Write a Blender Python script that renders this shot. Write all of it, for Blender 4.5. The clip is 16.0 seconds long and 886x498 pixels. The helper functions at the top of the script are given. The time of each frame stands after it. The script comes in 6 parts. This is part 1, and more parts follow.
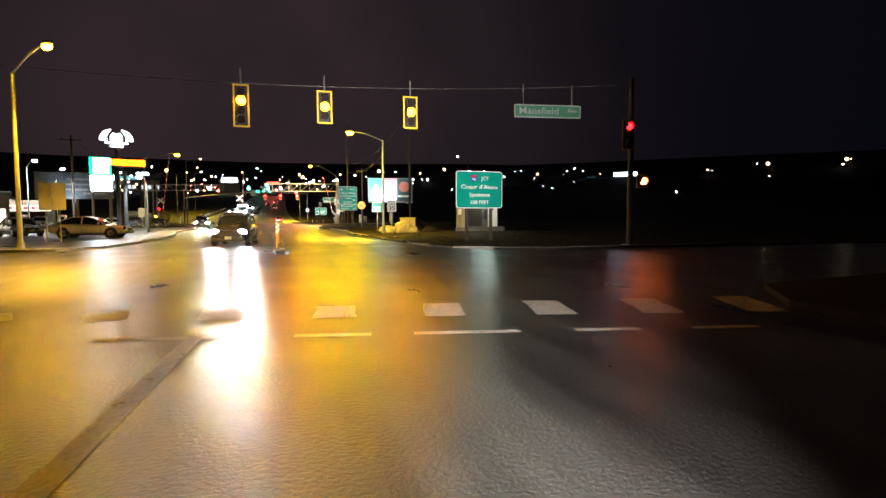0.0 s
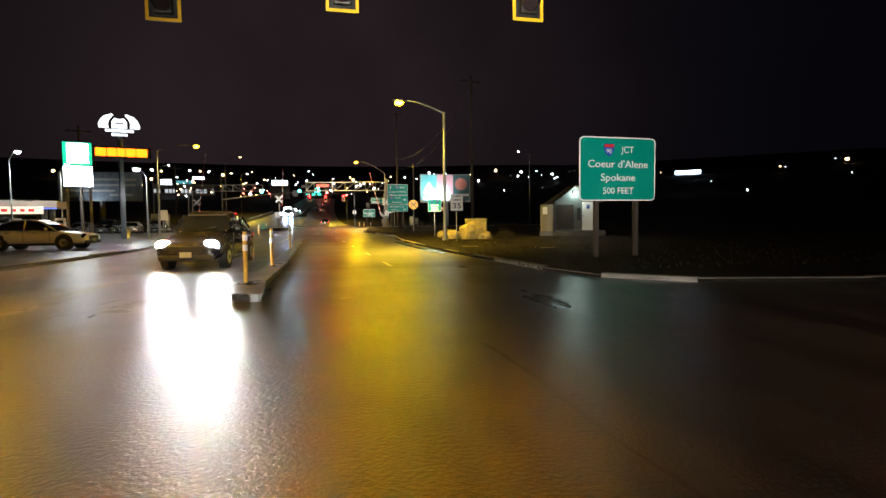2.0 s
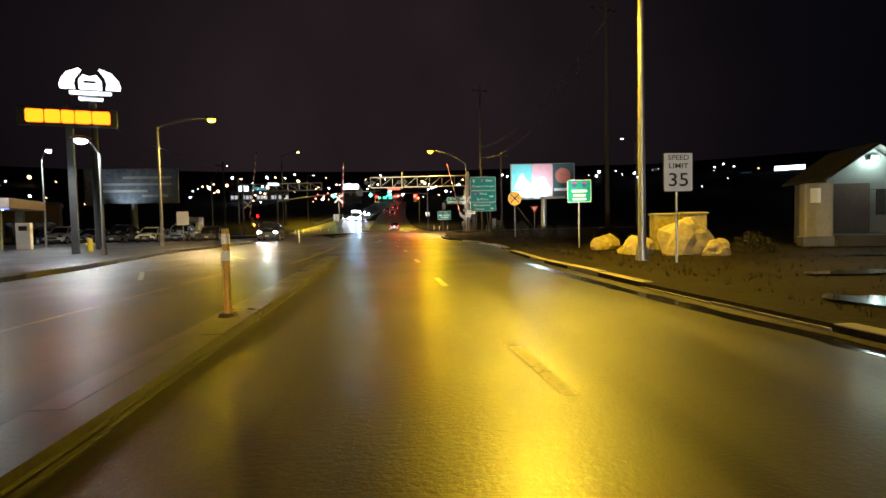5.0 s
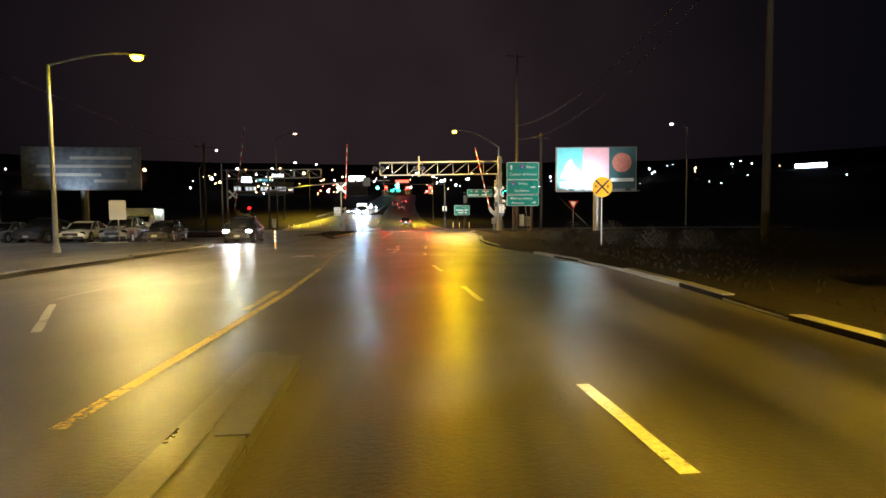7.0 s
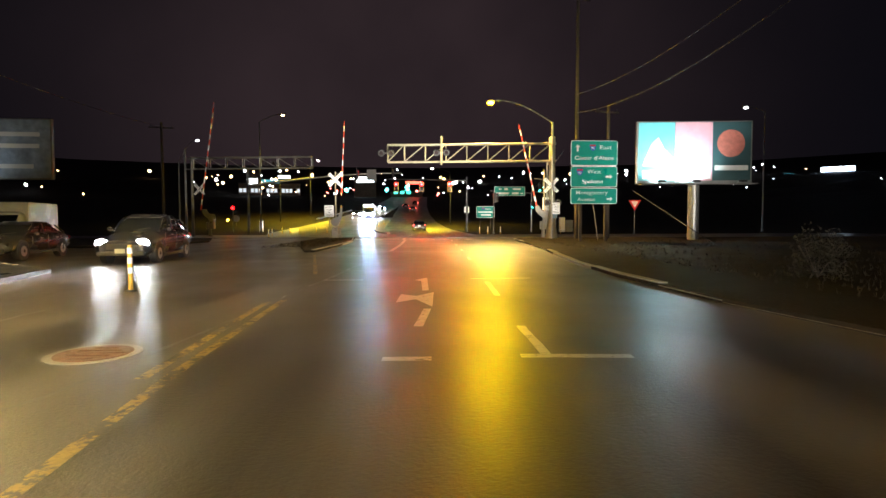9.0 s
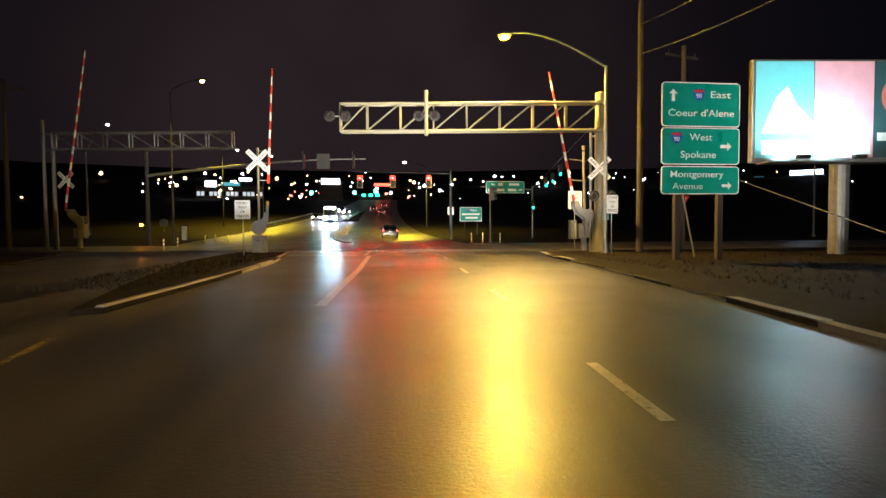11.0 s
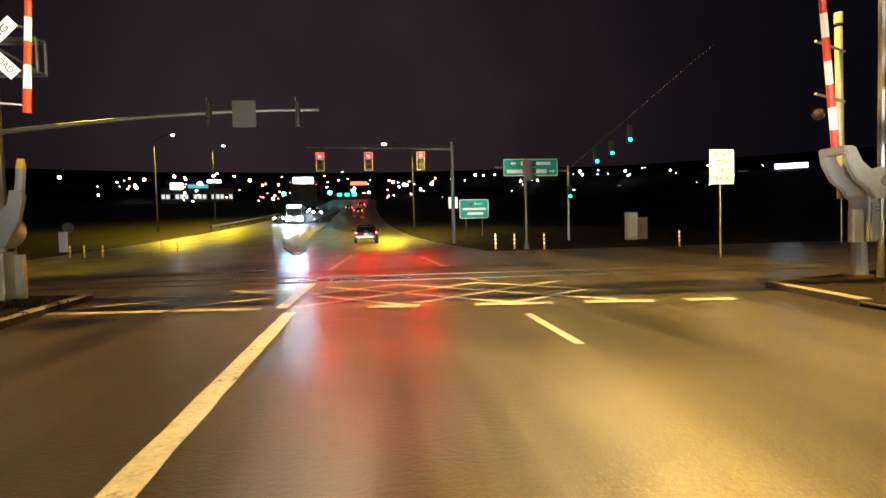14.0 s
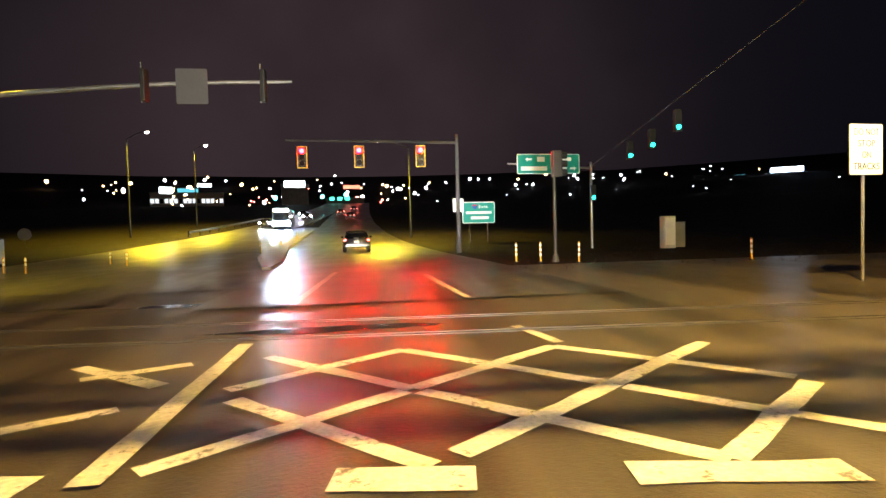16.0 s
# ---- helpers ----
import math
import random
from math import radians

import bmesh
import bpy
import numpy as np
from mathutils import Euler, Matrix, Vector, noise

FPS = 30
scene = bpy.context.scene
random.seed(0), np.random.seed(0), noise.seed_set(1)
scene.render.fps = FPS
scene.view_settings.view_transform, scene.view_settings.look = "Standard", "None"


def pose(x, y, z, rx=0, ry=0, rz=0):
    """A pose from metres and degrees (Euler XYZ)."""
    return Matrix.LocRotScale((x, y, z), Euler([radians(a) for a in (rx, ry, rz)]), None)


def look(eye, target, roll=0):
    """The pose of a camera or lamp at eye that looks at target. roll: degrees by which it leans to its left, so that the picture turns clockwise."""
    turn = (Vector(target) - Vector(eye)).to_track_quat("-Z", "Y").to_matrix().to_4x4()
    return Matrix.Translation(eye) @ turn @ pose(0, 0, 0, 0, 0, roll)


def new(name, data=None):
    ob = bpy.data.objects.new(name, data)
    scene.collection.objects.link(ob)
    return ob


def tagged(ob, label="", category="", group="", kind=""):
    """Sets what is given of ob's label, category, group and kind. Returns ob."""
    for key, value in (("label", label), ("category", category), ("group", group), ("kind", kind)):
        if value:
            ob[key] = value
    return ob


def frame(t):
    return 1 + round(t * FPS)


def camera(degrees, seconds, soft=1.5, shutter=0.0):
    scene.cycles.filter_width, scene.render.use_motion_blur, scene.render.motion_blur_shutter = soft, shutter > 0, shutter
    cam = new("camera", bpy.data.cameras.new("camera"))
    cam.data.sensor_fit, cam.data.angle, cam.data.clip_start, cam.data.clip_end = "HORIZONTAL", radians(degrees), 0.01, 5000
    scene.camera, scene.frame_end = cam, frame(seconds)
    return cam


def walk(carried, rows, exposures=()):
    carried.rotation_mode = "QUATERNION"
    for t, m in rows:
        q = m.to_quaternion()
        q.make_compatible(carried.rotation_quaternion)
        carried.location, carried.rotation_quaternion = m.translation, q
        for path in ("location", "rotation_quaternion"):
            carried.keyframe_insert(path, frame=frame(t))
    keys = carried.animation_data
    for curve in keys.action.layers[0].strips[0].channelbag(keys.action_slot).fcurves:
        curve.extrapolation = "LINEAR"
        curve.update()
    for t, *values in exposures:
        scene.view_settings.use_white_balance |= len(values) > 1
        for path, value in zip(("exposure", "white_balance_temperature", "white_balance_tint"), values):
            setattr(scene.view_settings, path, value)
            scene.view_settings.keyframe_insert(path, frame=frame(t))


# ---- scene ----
cam = camera(77.11, 16.0)
# seconds, x, y, z, yaw to the left from +y, pitch up, lean to the left
PATH = [
    (0.0, 0.000, -0.000, 1.468, -15.18, -3.38, -0.27),
    (0.5, 0.454, 3.446, 1.393, -13.96, -3.25, -0.46),
    (1.0, 0.820, 6.560, 1.372, -12.50, -3.24, -0.72),
    (1.5, 1.117, 9.655, 1.371, -11.40, -3.18, -0.65),
    (2.0, 1.327, 12.637, 1.386, -10.06, -3.13, -0.64),
    (2.5, 1.478, 15.844, 1.388, -8.24, -3.09, -0.58),
    (3.0, 1.555, 19.082, 1.324, -7.24, -2.94, -0.64),
    (3.5, 1.617, 21.908, 1.270, -6.38, -2.88, -0.73),
    (4.0, 1.583, 24.646, 1.232, -5.13, -2.73, -0.90),
    (4.5, 1.438, 27.635, 1.214, -3.86, -2.69, -1.21),
    (5.0, 1.289, 30.657, 1.174, -2.75, -2.62, -1.27),
    (7.5, -0.487, 48.597, 1.485, -1.87, -3.24, -0.16),
    (8.0, -0.740, 52.649, 1.460, -1.32, -3.16, 0.18),
    (8.5, -0.954, 56.429, 1.413, -0.89, -2.86, 0.02),
    (9.0, -1.221, 60.680, 1.389, -1.24, -2.79, -0.17),
    (11.5, -1.780, 80.508, 1.416, -5.07, -2.30, -0.65),
    (12.0, -1.859, 83.856, 1.352, -5.49, -2.29, -0.94),
    (12.5, -1.799, 86.923, 1.273, -5.59, -2.20, -0.71),
    (13.0, -1.845, 89.954, 1.252, -5.92, -2.21, -0.84),
    (13.5, -1.830, 92.743, 1.252, -6.24, -2.29, -0.99),
    (14.0, -1.780, 94.831, 1.290, -6.44, -2.32, -1.42),
    (14.5, -1.757, 96.611, 1.302, -6.74, -2.30, -1.64),
    (15.0, -1.745, 98.180, 1.336, -7.07, -2.20, -1.70),
    (15.5, -1.720, 99.594, 1.373, -7.18, -2.05, -1.53),
    (16.0, -1.715, 100.726, 1.433, -7.09, -1.89, -1.50),
]


def eye_pose(x, y, z, yaw, pitch, lean):
    return pose(x, y, z, 0, 0, yaw) @ pose(0, 0, 0, 90 + pitch, 0, 0) @ pose(0, 0, 0, 0, 0, lean)


walk(cam, [(t, eye_pose(*row)) for t, *row in PATH], [
    (0.0, 0.85), (1.0, 0.7), (2.0, 0.15), (3.0, 0.1), (4.0, 0.3), (5.0, 0.1), (7.5, 0.55), (9.0, 0.75),
    (11.5, 0.35), (12.5, 0.3), (13.5, 0.55), (14.5, 0.85), (16.0, 1.2)])


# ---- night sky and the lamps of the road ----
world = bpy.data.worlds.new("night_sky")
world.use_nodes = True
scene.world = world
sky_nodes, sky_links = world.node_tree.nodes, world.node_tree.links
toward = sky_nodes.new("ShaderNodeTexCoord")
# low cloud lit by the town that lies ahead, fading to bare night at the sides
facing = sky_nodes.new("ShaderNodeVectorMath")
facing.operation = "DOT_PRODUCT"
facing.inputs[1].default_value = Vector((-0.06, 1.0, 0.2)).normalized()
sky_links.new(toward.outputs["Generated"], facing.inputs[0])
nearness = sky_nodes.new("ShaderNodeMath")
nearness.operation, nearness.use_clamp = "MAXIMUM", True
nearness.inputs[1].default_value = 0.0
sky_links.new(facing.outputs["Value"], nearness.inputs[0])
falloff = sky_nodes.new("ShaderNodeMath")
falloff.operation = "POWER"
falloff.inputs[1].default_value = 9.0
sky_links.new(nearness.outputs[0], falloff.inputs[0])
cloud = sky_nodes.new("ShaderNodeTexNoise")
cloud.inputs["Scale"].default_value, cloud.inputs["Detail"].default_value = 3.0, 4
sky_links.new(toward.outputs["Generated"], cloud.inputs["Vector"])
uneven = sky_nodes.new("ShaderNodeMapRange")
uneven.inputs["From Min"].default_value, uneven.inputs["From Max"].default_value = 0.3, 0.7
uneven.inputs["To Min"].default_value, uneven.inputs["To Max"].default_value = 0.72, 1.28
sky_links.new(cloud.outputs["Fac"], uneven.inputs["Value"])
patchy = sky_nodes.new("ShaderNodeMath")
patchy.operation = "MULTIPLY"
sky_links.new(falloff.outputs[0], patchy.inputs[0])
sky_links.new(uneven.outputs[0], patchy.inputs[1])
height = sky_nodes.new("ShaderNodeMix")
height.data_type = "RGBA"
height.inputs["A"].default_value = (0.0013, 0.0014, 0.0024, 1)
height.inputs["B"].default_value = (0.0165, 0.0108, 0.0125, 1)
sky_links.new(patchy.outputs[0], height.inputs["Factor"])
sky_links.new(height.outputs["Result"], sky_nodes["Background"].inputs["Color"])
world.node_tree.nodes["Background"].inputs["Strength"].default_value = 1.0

SODIUM = (1.0, 0.70, 0.03)
WHITE = (0.86, 0.94, 1.0)


def lamp(name, place, watts, colour, radius=0.14):
    data = bpy.data.lights.new(name, "POINT")
    data.energy, data.color, data.shadow_soft_size = watts, colour, radius
    ob = new(name, data)
    ob.location = place
    return ob


def beam(name, eye, target, watts, colour, degrees, blend=1.0, radius=0.08):
    data = bpy.data.lights.new(name, "SPOT")
    data.energy, data.color, data.spot_size, data.spot_blend, data.shadow_soft_size = watts, colour, radians(degrees), blend, radius
    ob = new(name, data)
    ob.matrix_world = look(eye, target)
    return ob


def luminaire(place, watts, colour, cut=150):
    """A street lamp's light: all downwards, as its housing cuts it off."""
    return beam("street_light", place, (place[0], place[1] + 0.01, 0), watts, colour, cut, 0.45, 0.14)


luminaire((4.6, 45.1, 7.9), 9500, (1.0, 0.65, 0.04), 130)
luminaire((-12.4, 69.7, 8.35), 8000, (1.0, 0.68, 0.26), 150)
luminaire((3.43, 104.0, 10.35), 11000, (1.0, 0.61, 0.2))
luminaire((-9.3, 26.0, 8.1), 9000, (1.0, 0.52, 0.03), 130)
luminaire((-28.6, 172.4, 14.0), 15000, SODIUM)
luminaire((-27.9, 194.0, 15.7), 15000, SODIUM)
luminaire((-18.0, 125.0, 13.3), 5000, SODIUM, 95)
luminaire((-1.0, 158.0, 10.4), 13000, SODIUM)
luminaire((-13.2, 55.8, 4.95), 2400, WHITE, 160)
luminaire((-22.89, 60.0, 6.6), 4500, WHITE, 140)
luminaire((-24.79, 72.0, 6.8), 3200, WHITE, 140)
lamp("wall_light", (17.22, 49.12, 3.12), 100, (0.75, 1.0, 0.92), 0.06)
# fixed spots added to brighten signs, gates and road, standing in for the camera car's moving headlights: where it sets
# off, half way and where it stops
FILL_TINT = (1.0, 0.95, 0.86)
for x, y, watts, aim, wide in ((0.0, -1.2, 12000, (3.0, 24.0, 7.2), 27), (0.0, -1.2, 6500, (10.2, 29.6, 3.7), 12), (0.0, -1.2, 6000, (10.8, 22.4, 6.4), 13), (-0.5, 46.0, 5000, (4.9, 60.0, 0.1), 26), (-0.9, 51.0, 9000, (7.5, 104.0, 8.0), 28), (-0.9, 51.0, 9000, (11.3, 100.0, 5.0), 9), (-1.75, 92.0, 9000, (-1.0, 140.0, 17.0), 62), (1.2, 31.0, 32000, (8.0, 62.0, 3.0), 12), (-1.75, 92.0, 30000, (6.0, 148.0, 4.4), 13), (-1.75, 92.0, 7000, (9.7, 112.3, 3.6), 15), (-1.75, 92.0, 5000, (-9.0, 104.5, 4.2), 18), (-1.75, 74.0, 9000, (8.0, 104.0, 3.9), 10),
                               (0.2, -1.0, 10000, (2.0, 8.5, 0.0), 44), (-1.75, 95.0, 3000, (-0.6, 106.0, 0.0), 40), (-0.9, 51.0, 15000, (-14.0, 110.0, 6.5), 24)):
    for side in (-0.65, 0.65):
        beam("headlight_fill", (x + side, y, 0.72), (aim[0] + side, aim[1], aim[2]), watts, FILL_TINT, wide)


# ---- materials ----
def material(name, colour, rough=0.6, metal=0.0, spread=0.25, grain=40.0, patch=1.5, bump=0.15, dist=0.01, gloss_spread=0.1, coat=0.0):
    """Principled surface with colour and roughness varied at two scales and a fine relief."""
    m = bpy.data.materials.new(name)
    m.use_nodes = True
    n, link = m.node_tree.nodes, m.node_tree.links
    b = n["Principled BSDF"]
    where = n.new("ShaderNodeTexCoord")
    fine, wide = n.new("ShaderNodeTexNoise"), n.new("ShaderNodeTexNoise")
    for node, scale in ((fine, grain), (wide, patch)):
        node.inputs["Scale"].default_value, node.inputs["Detail"].default_value = scale, 5
        link.new(where.outputs["Object"], node.inputs["Vector"])
    both = n.new("ShaderNodeMath")
    both.operation = "ADD"
    link.new(fine.outputs["Fac"], both.inputs[0])
    link.new(wide.outputs["Fac"], both.inputs[1])
    shade = n.new("ShaderNodeMapRange")
    shade.inputs["From Min"].default_value, shade.inputs["From Max"].default_value = 0.7, 1.3
    shade.inputs["To Min"].default_value, shade.inputs["To Max"].default_value = 1 - spread, 1 + spread
    link.new(both.outputs[0], shade.inputs["Value"])
    tint = n.new("ShaderNodeMix")
    tint.data_type, tint.blend_type = "RGBA", "MULTIPLY"
    tint.inputs["Factor"].default_value = 1
    tint.inputs["A"].default_value = (*colour, 1)
    link.new(shade.outputs[0], tint.inputs["B"])
    link.new(tint.outputs["Result"], b.inputs["Base Color"])
    glossy = n.new("ShaderNodeMapRange")
    glossy.inputs["From Min"].default_value, glossy.inputs["From Max"].default_value = 0.3, 0.7
    glossy.inputs["To Min"].default_value, glossy.inputs["To Max"].default_value = max(0.02, rough - gloss_spread), min(1, rough + gloss_spread)
    link.new(wide.outputs["Fac"], glossy.inputs["Value"])
    link.new(glossy.outputs[0], b.inputs["Roughness"])
    b.inputs["Metallic"].default_value, b.inputs["Coat Weight"].default_value = metal, coat
    if bump:
        relief = n.new("ShaderNodeBump")
        relief.inputs["Strength"].default_value, relief.inputs["Distance"].default_value = bump, dist
        link.new(fine.outputs["Fac"], relief.inputs["Height"])
        link.new(relief.outputs[0], b.inputs["Normal"])
    return m


def glow(name, colour, strength):
    m = bpy.data.materials.new(name)
    m.use_nodes = True
    b = m.node_tree.nodes["Principled BSDF"]
    b.inputs["Base Color"].default_value = (*[0.3 * c for c in colour], 1)
    b.inputs["Emission Color"].default_value = (*colour, 1)
    b.inputs["Emission Strength"].default_value = strength
    b.inputs["Roughness"].default_value = 0.3
    return m


def asphalt(name, colour, rough, relief):
    """Wet asphalt: stone grain, damp and drier patches, wheel tracks along y."""
    m = material(name, colour, rough, spread=0.35, grain=70, patch=0.35, bump=0.42, dist=0.005, gloss_spread=0.06)
    n, link = m.node_tree.nodes, m.node_tree.links
    where = [k for k in n if k.type == "TEX_COORD"][0]
    b = n["Principled BSDF"]
    stretch = n.new("ShaderNodeMapping")
    stretch.inputs["Scale"].default_value = (0.62, 0.03, 1)
    link.new(where.outputs["Object"], stretch.inputs["Vector"])
    tracks = n.new("ShaderNodeTexNoise")
    tracks.inputs["Scale"].default_value, tracks.inputs["Detail"].default_value, tracks.inputs["Roughness"].default_value = 1.6, 5, 0.55
    link.new(stretch.outputs[0], tracks.inputs["Vector"])
    old = b.inputs["Roughness"].links[0].from_socket
    mixed = n.new("ShaderNodeMath")
    mixed.operation = "MULTIPLY_ADD"
    mixed.inputs[1].default_value = 0.24
    link.new(tracks.outputs["Fac"], mixed.inputs[0])
    shift = n.new("ShaderNodeMath")
    shift.operation = "SUBTRACT"
    shift.inputs[1].default_value = 0.12
    link.new(old, shift.inputs[0])
    link.new(shift.outputs[0], mixed.inputs[2])
    link.new(mixed.outputs[0], b.inputs["Roughness"])
    fine = [k for k in n if k.type == "BUMP"][0]
    coarse = n.new("ShaderNodeTexNoise")
    coarse.inputs["Scale"].default_value, coarse.inputs["Detail"].default_value, coarse.inputs["Roughness"].default_value = 24.0, 3, 0.6
    link.new(where.outputs["Object"], coarse.inputs["Vector"])
    rolling = n.new("ShaderNodeBump")
    rolling.inputs["Strength"].default_value, rolling.inputs["Distance"].default_value = relief, 0.012
    link.new(coarse.outputs["Fac"], rolling.inputs["Height"])
    link.new(rolling.outputs[0], fine.inputs["Normal"])
    tone = n.new("ShaderNodeMapRange")
    tone.inputs["From Min"].default_value, tone.inputs["From Max"].default_value = 0.38, 0.62
    tone.inputs["To Min"].default_value, tone.inputs["To Max"].default_value = 0.45, 1.5
    link.new(tracks.outputs["Fac"], tone.inputs["Value"])
    toned = n.new("ShaderNodeMix")
    toned.data_type, toned.blend_type = "RGBA", "MULTIPLY"
    toned.inputs["Factor"].default_value = 1
    link.new(b.inputs["Base Color"].links[0].from_socket, toned.inputs["A"])
    link.new(tone.outputs[0], toned.inputs["B"])
    link.new(toned.outputs["Result"], b.inputs["Base Color"])
    # a thin film of rain over the stone
    b.inputs["Coat Roughness"].default_value = 0.2
    for socket, dry, soaked in (("Coat Weight", 0.08, 0.46), ("Specular IOR Level", 0.4, 1.0)):
        film = n.new("ShaderNodeMapRange")
        film.inputs["From Min"].default_value, film.inputs["From Max"].default_value = 0.34, 0.66
        film.inputs["To Min"].default_value, film.inputs["To Max"].default_value = dry, soaked
        link.new(tracks.outputs["Fac"], film.inputs["Value"])
        link.new(film.outputs[0], b.inputs[socket])
    link.new(rolling.outputs[0], b.inputs["Coat Normal"])
    return m


M_ROAD = asphalt("wet_asphalt", (0.033, 0.0275, 0.021), 0.43, 0.42)
M_ROAD_OLD = asphalt("wet_worn_asphalt", (0.018, 0.0175, 0.017), 0.34, 0.85)
M_ROAD_FAR = asphalt("wet_asphalt_far", (0.036, 0.034, 0.032), 0.38, 0.3)
M_SOIL = material("bare_soil", (0.015, 0.0115, 0.008), 0.8, spread=0.5, grain=9, patch=0.5, bump=0.6, dist=0.05)
M_SOIL.node_tree.nodes["Principled BSDF"].inputs["Specular IOR Level"].default_value = 0.08
M_KERB = material("kerb_concrete", (0.19, 0.18, 0.16), 0.6, spread=0.3, grain=30, patch=2, bump=0.3)
M_WALKWAY = material("wet_concrete", (0.06, 0.056, 0.052), 0.35, spread=0.3, grain=25, patch=0.8, bump=0.2)
def worn_paint(name, colour, cover):
    """Road paint rubbed off in flecks and longer scuffs; cover is the share that is left."""
    m = material(name, colour, 0.5, spread=0.3, grain=22, patch=3, bump=0.3, dist=0.004)
    n, link = m.node_tree.nodes, m.node_tree.links
    b = n["Principled BSDF"]
    where = [k for k in n if k.type == "TEX_COORD"][0]
    flecks, scuffs = n.new("ShaderNodeTexNoise"), n.new("ShaderNodeTexNoise")
    for node, scale in ((flecks, 13.0), (scuffs, 1.7)):
        node.inputs["Scale"].default_value, node.inputs["Detail"].default_value, node.inputs["Roughness"].default_value = scale, 6, 0.7
        link.new(where.outputs["Object"], node.inputs["Vector"])
    both = n.new("ShaderNodeMath")
    both.operation = "ADD"
    link.new(flecks.outputs["Fac"], both.inputs[0])
    link.new(scuffs.outputs["Fac"], both.inputs[1])
    left = n.new("ShaderNodeMapRange")
    left.inputs["From Min"].default_value, left.inputs["From Max"].default_value = 1.22 - 0.45 * cover, 1.34 - 0.45 * cover
    link.new(both.outputs[0], left.inputs["Value"])
    mixed = n.new("ShaderNodeMix")
    mixed.data_type = "RGBA"
    mixed.inputs["A"].default_value = (0.05, 0.047, 0.044, 1)
    link.new(left.outputs[0], mixed.inputs["Factor"])
    link.new(b.inputs["Base Color"].links[0].from_socket, mixed.inputs["B"])
    link.new(mixed.outputs["Result"], b.inputs["Base Color"])
    return m


M_PAINT = worn_paint("worn_white_paint", (0.36, 0.35, 0.33), 0.97)
M_DULLPAINT = worn_paint("dull_white_paint", (0.33, 0.32, 0.30), 0.95)
M_FADED = worn_paint("faded_white_paint", (0.22, 0.21, 0.20), 0.5)
M_YELLOW = worn_paint("worn_yellow_paint", (0.46, 0.33, 0.05), 0.85)
M_FADEDYELLOW = worn_paint("faded_yellow_paint", (0.26, 0.18, 0.035), 0.62)
M_POSTYELLOW = material("yellow_plastic", (0.55, 0.32, 0.03), 0.5, spread=0.2, grain=30, patch=3, bump=0.1)
M_WATER = material("standing_water", (0.012, 0.012, 0.013), 0.12, spread=0.1, grain=6, patch=0.7, bump=0.08, dist=0.01, gloss_spread=0.03)
M_STEEL = material("galvanised_steel", (0.26, 0.26, 0.25), 0.42, 0.7, spread=0.2, grain=30, patch=3, bump=0.1)
M_TRUSS = material("aluminium_paint", (0.24, 0.215, 0.14), 0.5, 0.1, spread=0.2, grain=26, patch=2, bump=0.12)
M_RUST = material("rusty_rail", (0.12, 0.06, 0.035), 0.55, 0.5, spread=0.4, grain=30, patch=3, bump=0.4)
M_RAILTOP = material("wet_rail", (0.06, 0.053, 0.047), 0.5, 0.5, spread=0.15)
M_WOOD = material("weathered_wood", (0.045, 0.033, 0.024), 0.8, spread=0.4, grain=18, patch=1.2, bump=0.5)
M_GREEN = material("green_sheeting", (0.0, 0.28, 0.215), 0.35, spread=0.06, grain=60, patch=1, bump=0.02, coat=0.3)
M_WHITE = material("white_sheeting", (0.82, 0.82, 0.80), 0.35, spread=0.05, grain=60, patch=1, bump=0.02, coat=0.3)
M_BLACK = material("black_legend", (0.02, 0.02, 0.02), 0.4, spread=0.1, bump=0.0)
M_SIGNYEL = material("yellow_sheeting", (0.80, 0.36, 0.01), 0.35, spread=0.06, grain=60, patch=1, bump=0.02)
M_RED = material("red_sheeting", (0.62, 0.03, 0.03), 0.35, spread=0.08, bump=0.02)
M_BLUE = material("blue_sheeting", (0.03, 0.09, 0.40), 0.35, spread=0.08, bump=0.02)
# metal darkened in colour so unlit sign backs, masts and arms stay dim
M_DIMMETAL = material("dimmed_metal", (0.05, 0.05, 0.053), 0.6, 0.2, spread=0.2, bump=0.05)
M_BACK = material("bare_aluminium", (0.42, 0.43, 0.44), 0.45, 0.6, spread=0.15, bump=0.05)
M_HOUSING = material("black_housing", (0.015, 0.015, 0.014), 0.45, spread=0.2, bump=0.05)
M_BORDER = material("yellow_border", (0.95, 0.55, 0.02), 0.35, spread=0.06, bump=0.02)
M_LENS_OFF = material("dark_lens", (0.03, 0.02, 0.02), 0.2, spread=0.2, bump=0.02)
M_CREAM = material("cream_paint", (0.24, 0.22, 0.17), 0.55, spread=0.15, grain=20, patch=1.5, bump=0.1)
M_SIDING = material("pale_siding", (0.105, 0.115, 0.11), 0.6, spread=0.15, grain=20, patch=1.2, bump=0.1)
M_ROOF = material("dark_shingle", (0.022, 0.02, 0.018), 0.85, spread=0.4, grain=14, patch=1.2, bump=0.5)
M_ROCK = material("tan_boulder", (0.259, 0.209, 0.122), 0.75, spread=0.35, grain=7, patch=0.9, bump=0.6, dist=0.05)
M_GRASS = material("dry_grass", (0.022, 0.017, 0.010), 0.8, spread=0.5, grain=20, patch=2, bump=0.0)
M_GRASS.node_tree.nodes["Principled BSDF"].inputs["Specular IOR Level"].default_value = 0.1
# one even dark tone that keeps the utility poles faint
M_POLEWOOD = material("dark_pole_wood", (0.045, 0.036, 0.028), 0.8, spread=0.3, grain=18, patch=1.2, bump=0.3)
M_SHRUB = material("dull_shrub_leaf", (0.026, 0.023, 0.016), 0.85, spread=0.5, grain=12, patch=1, bump=0.0)
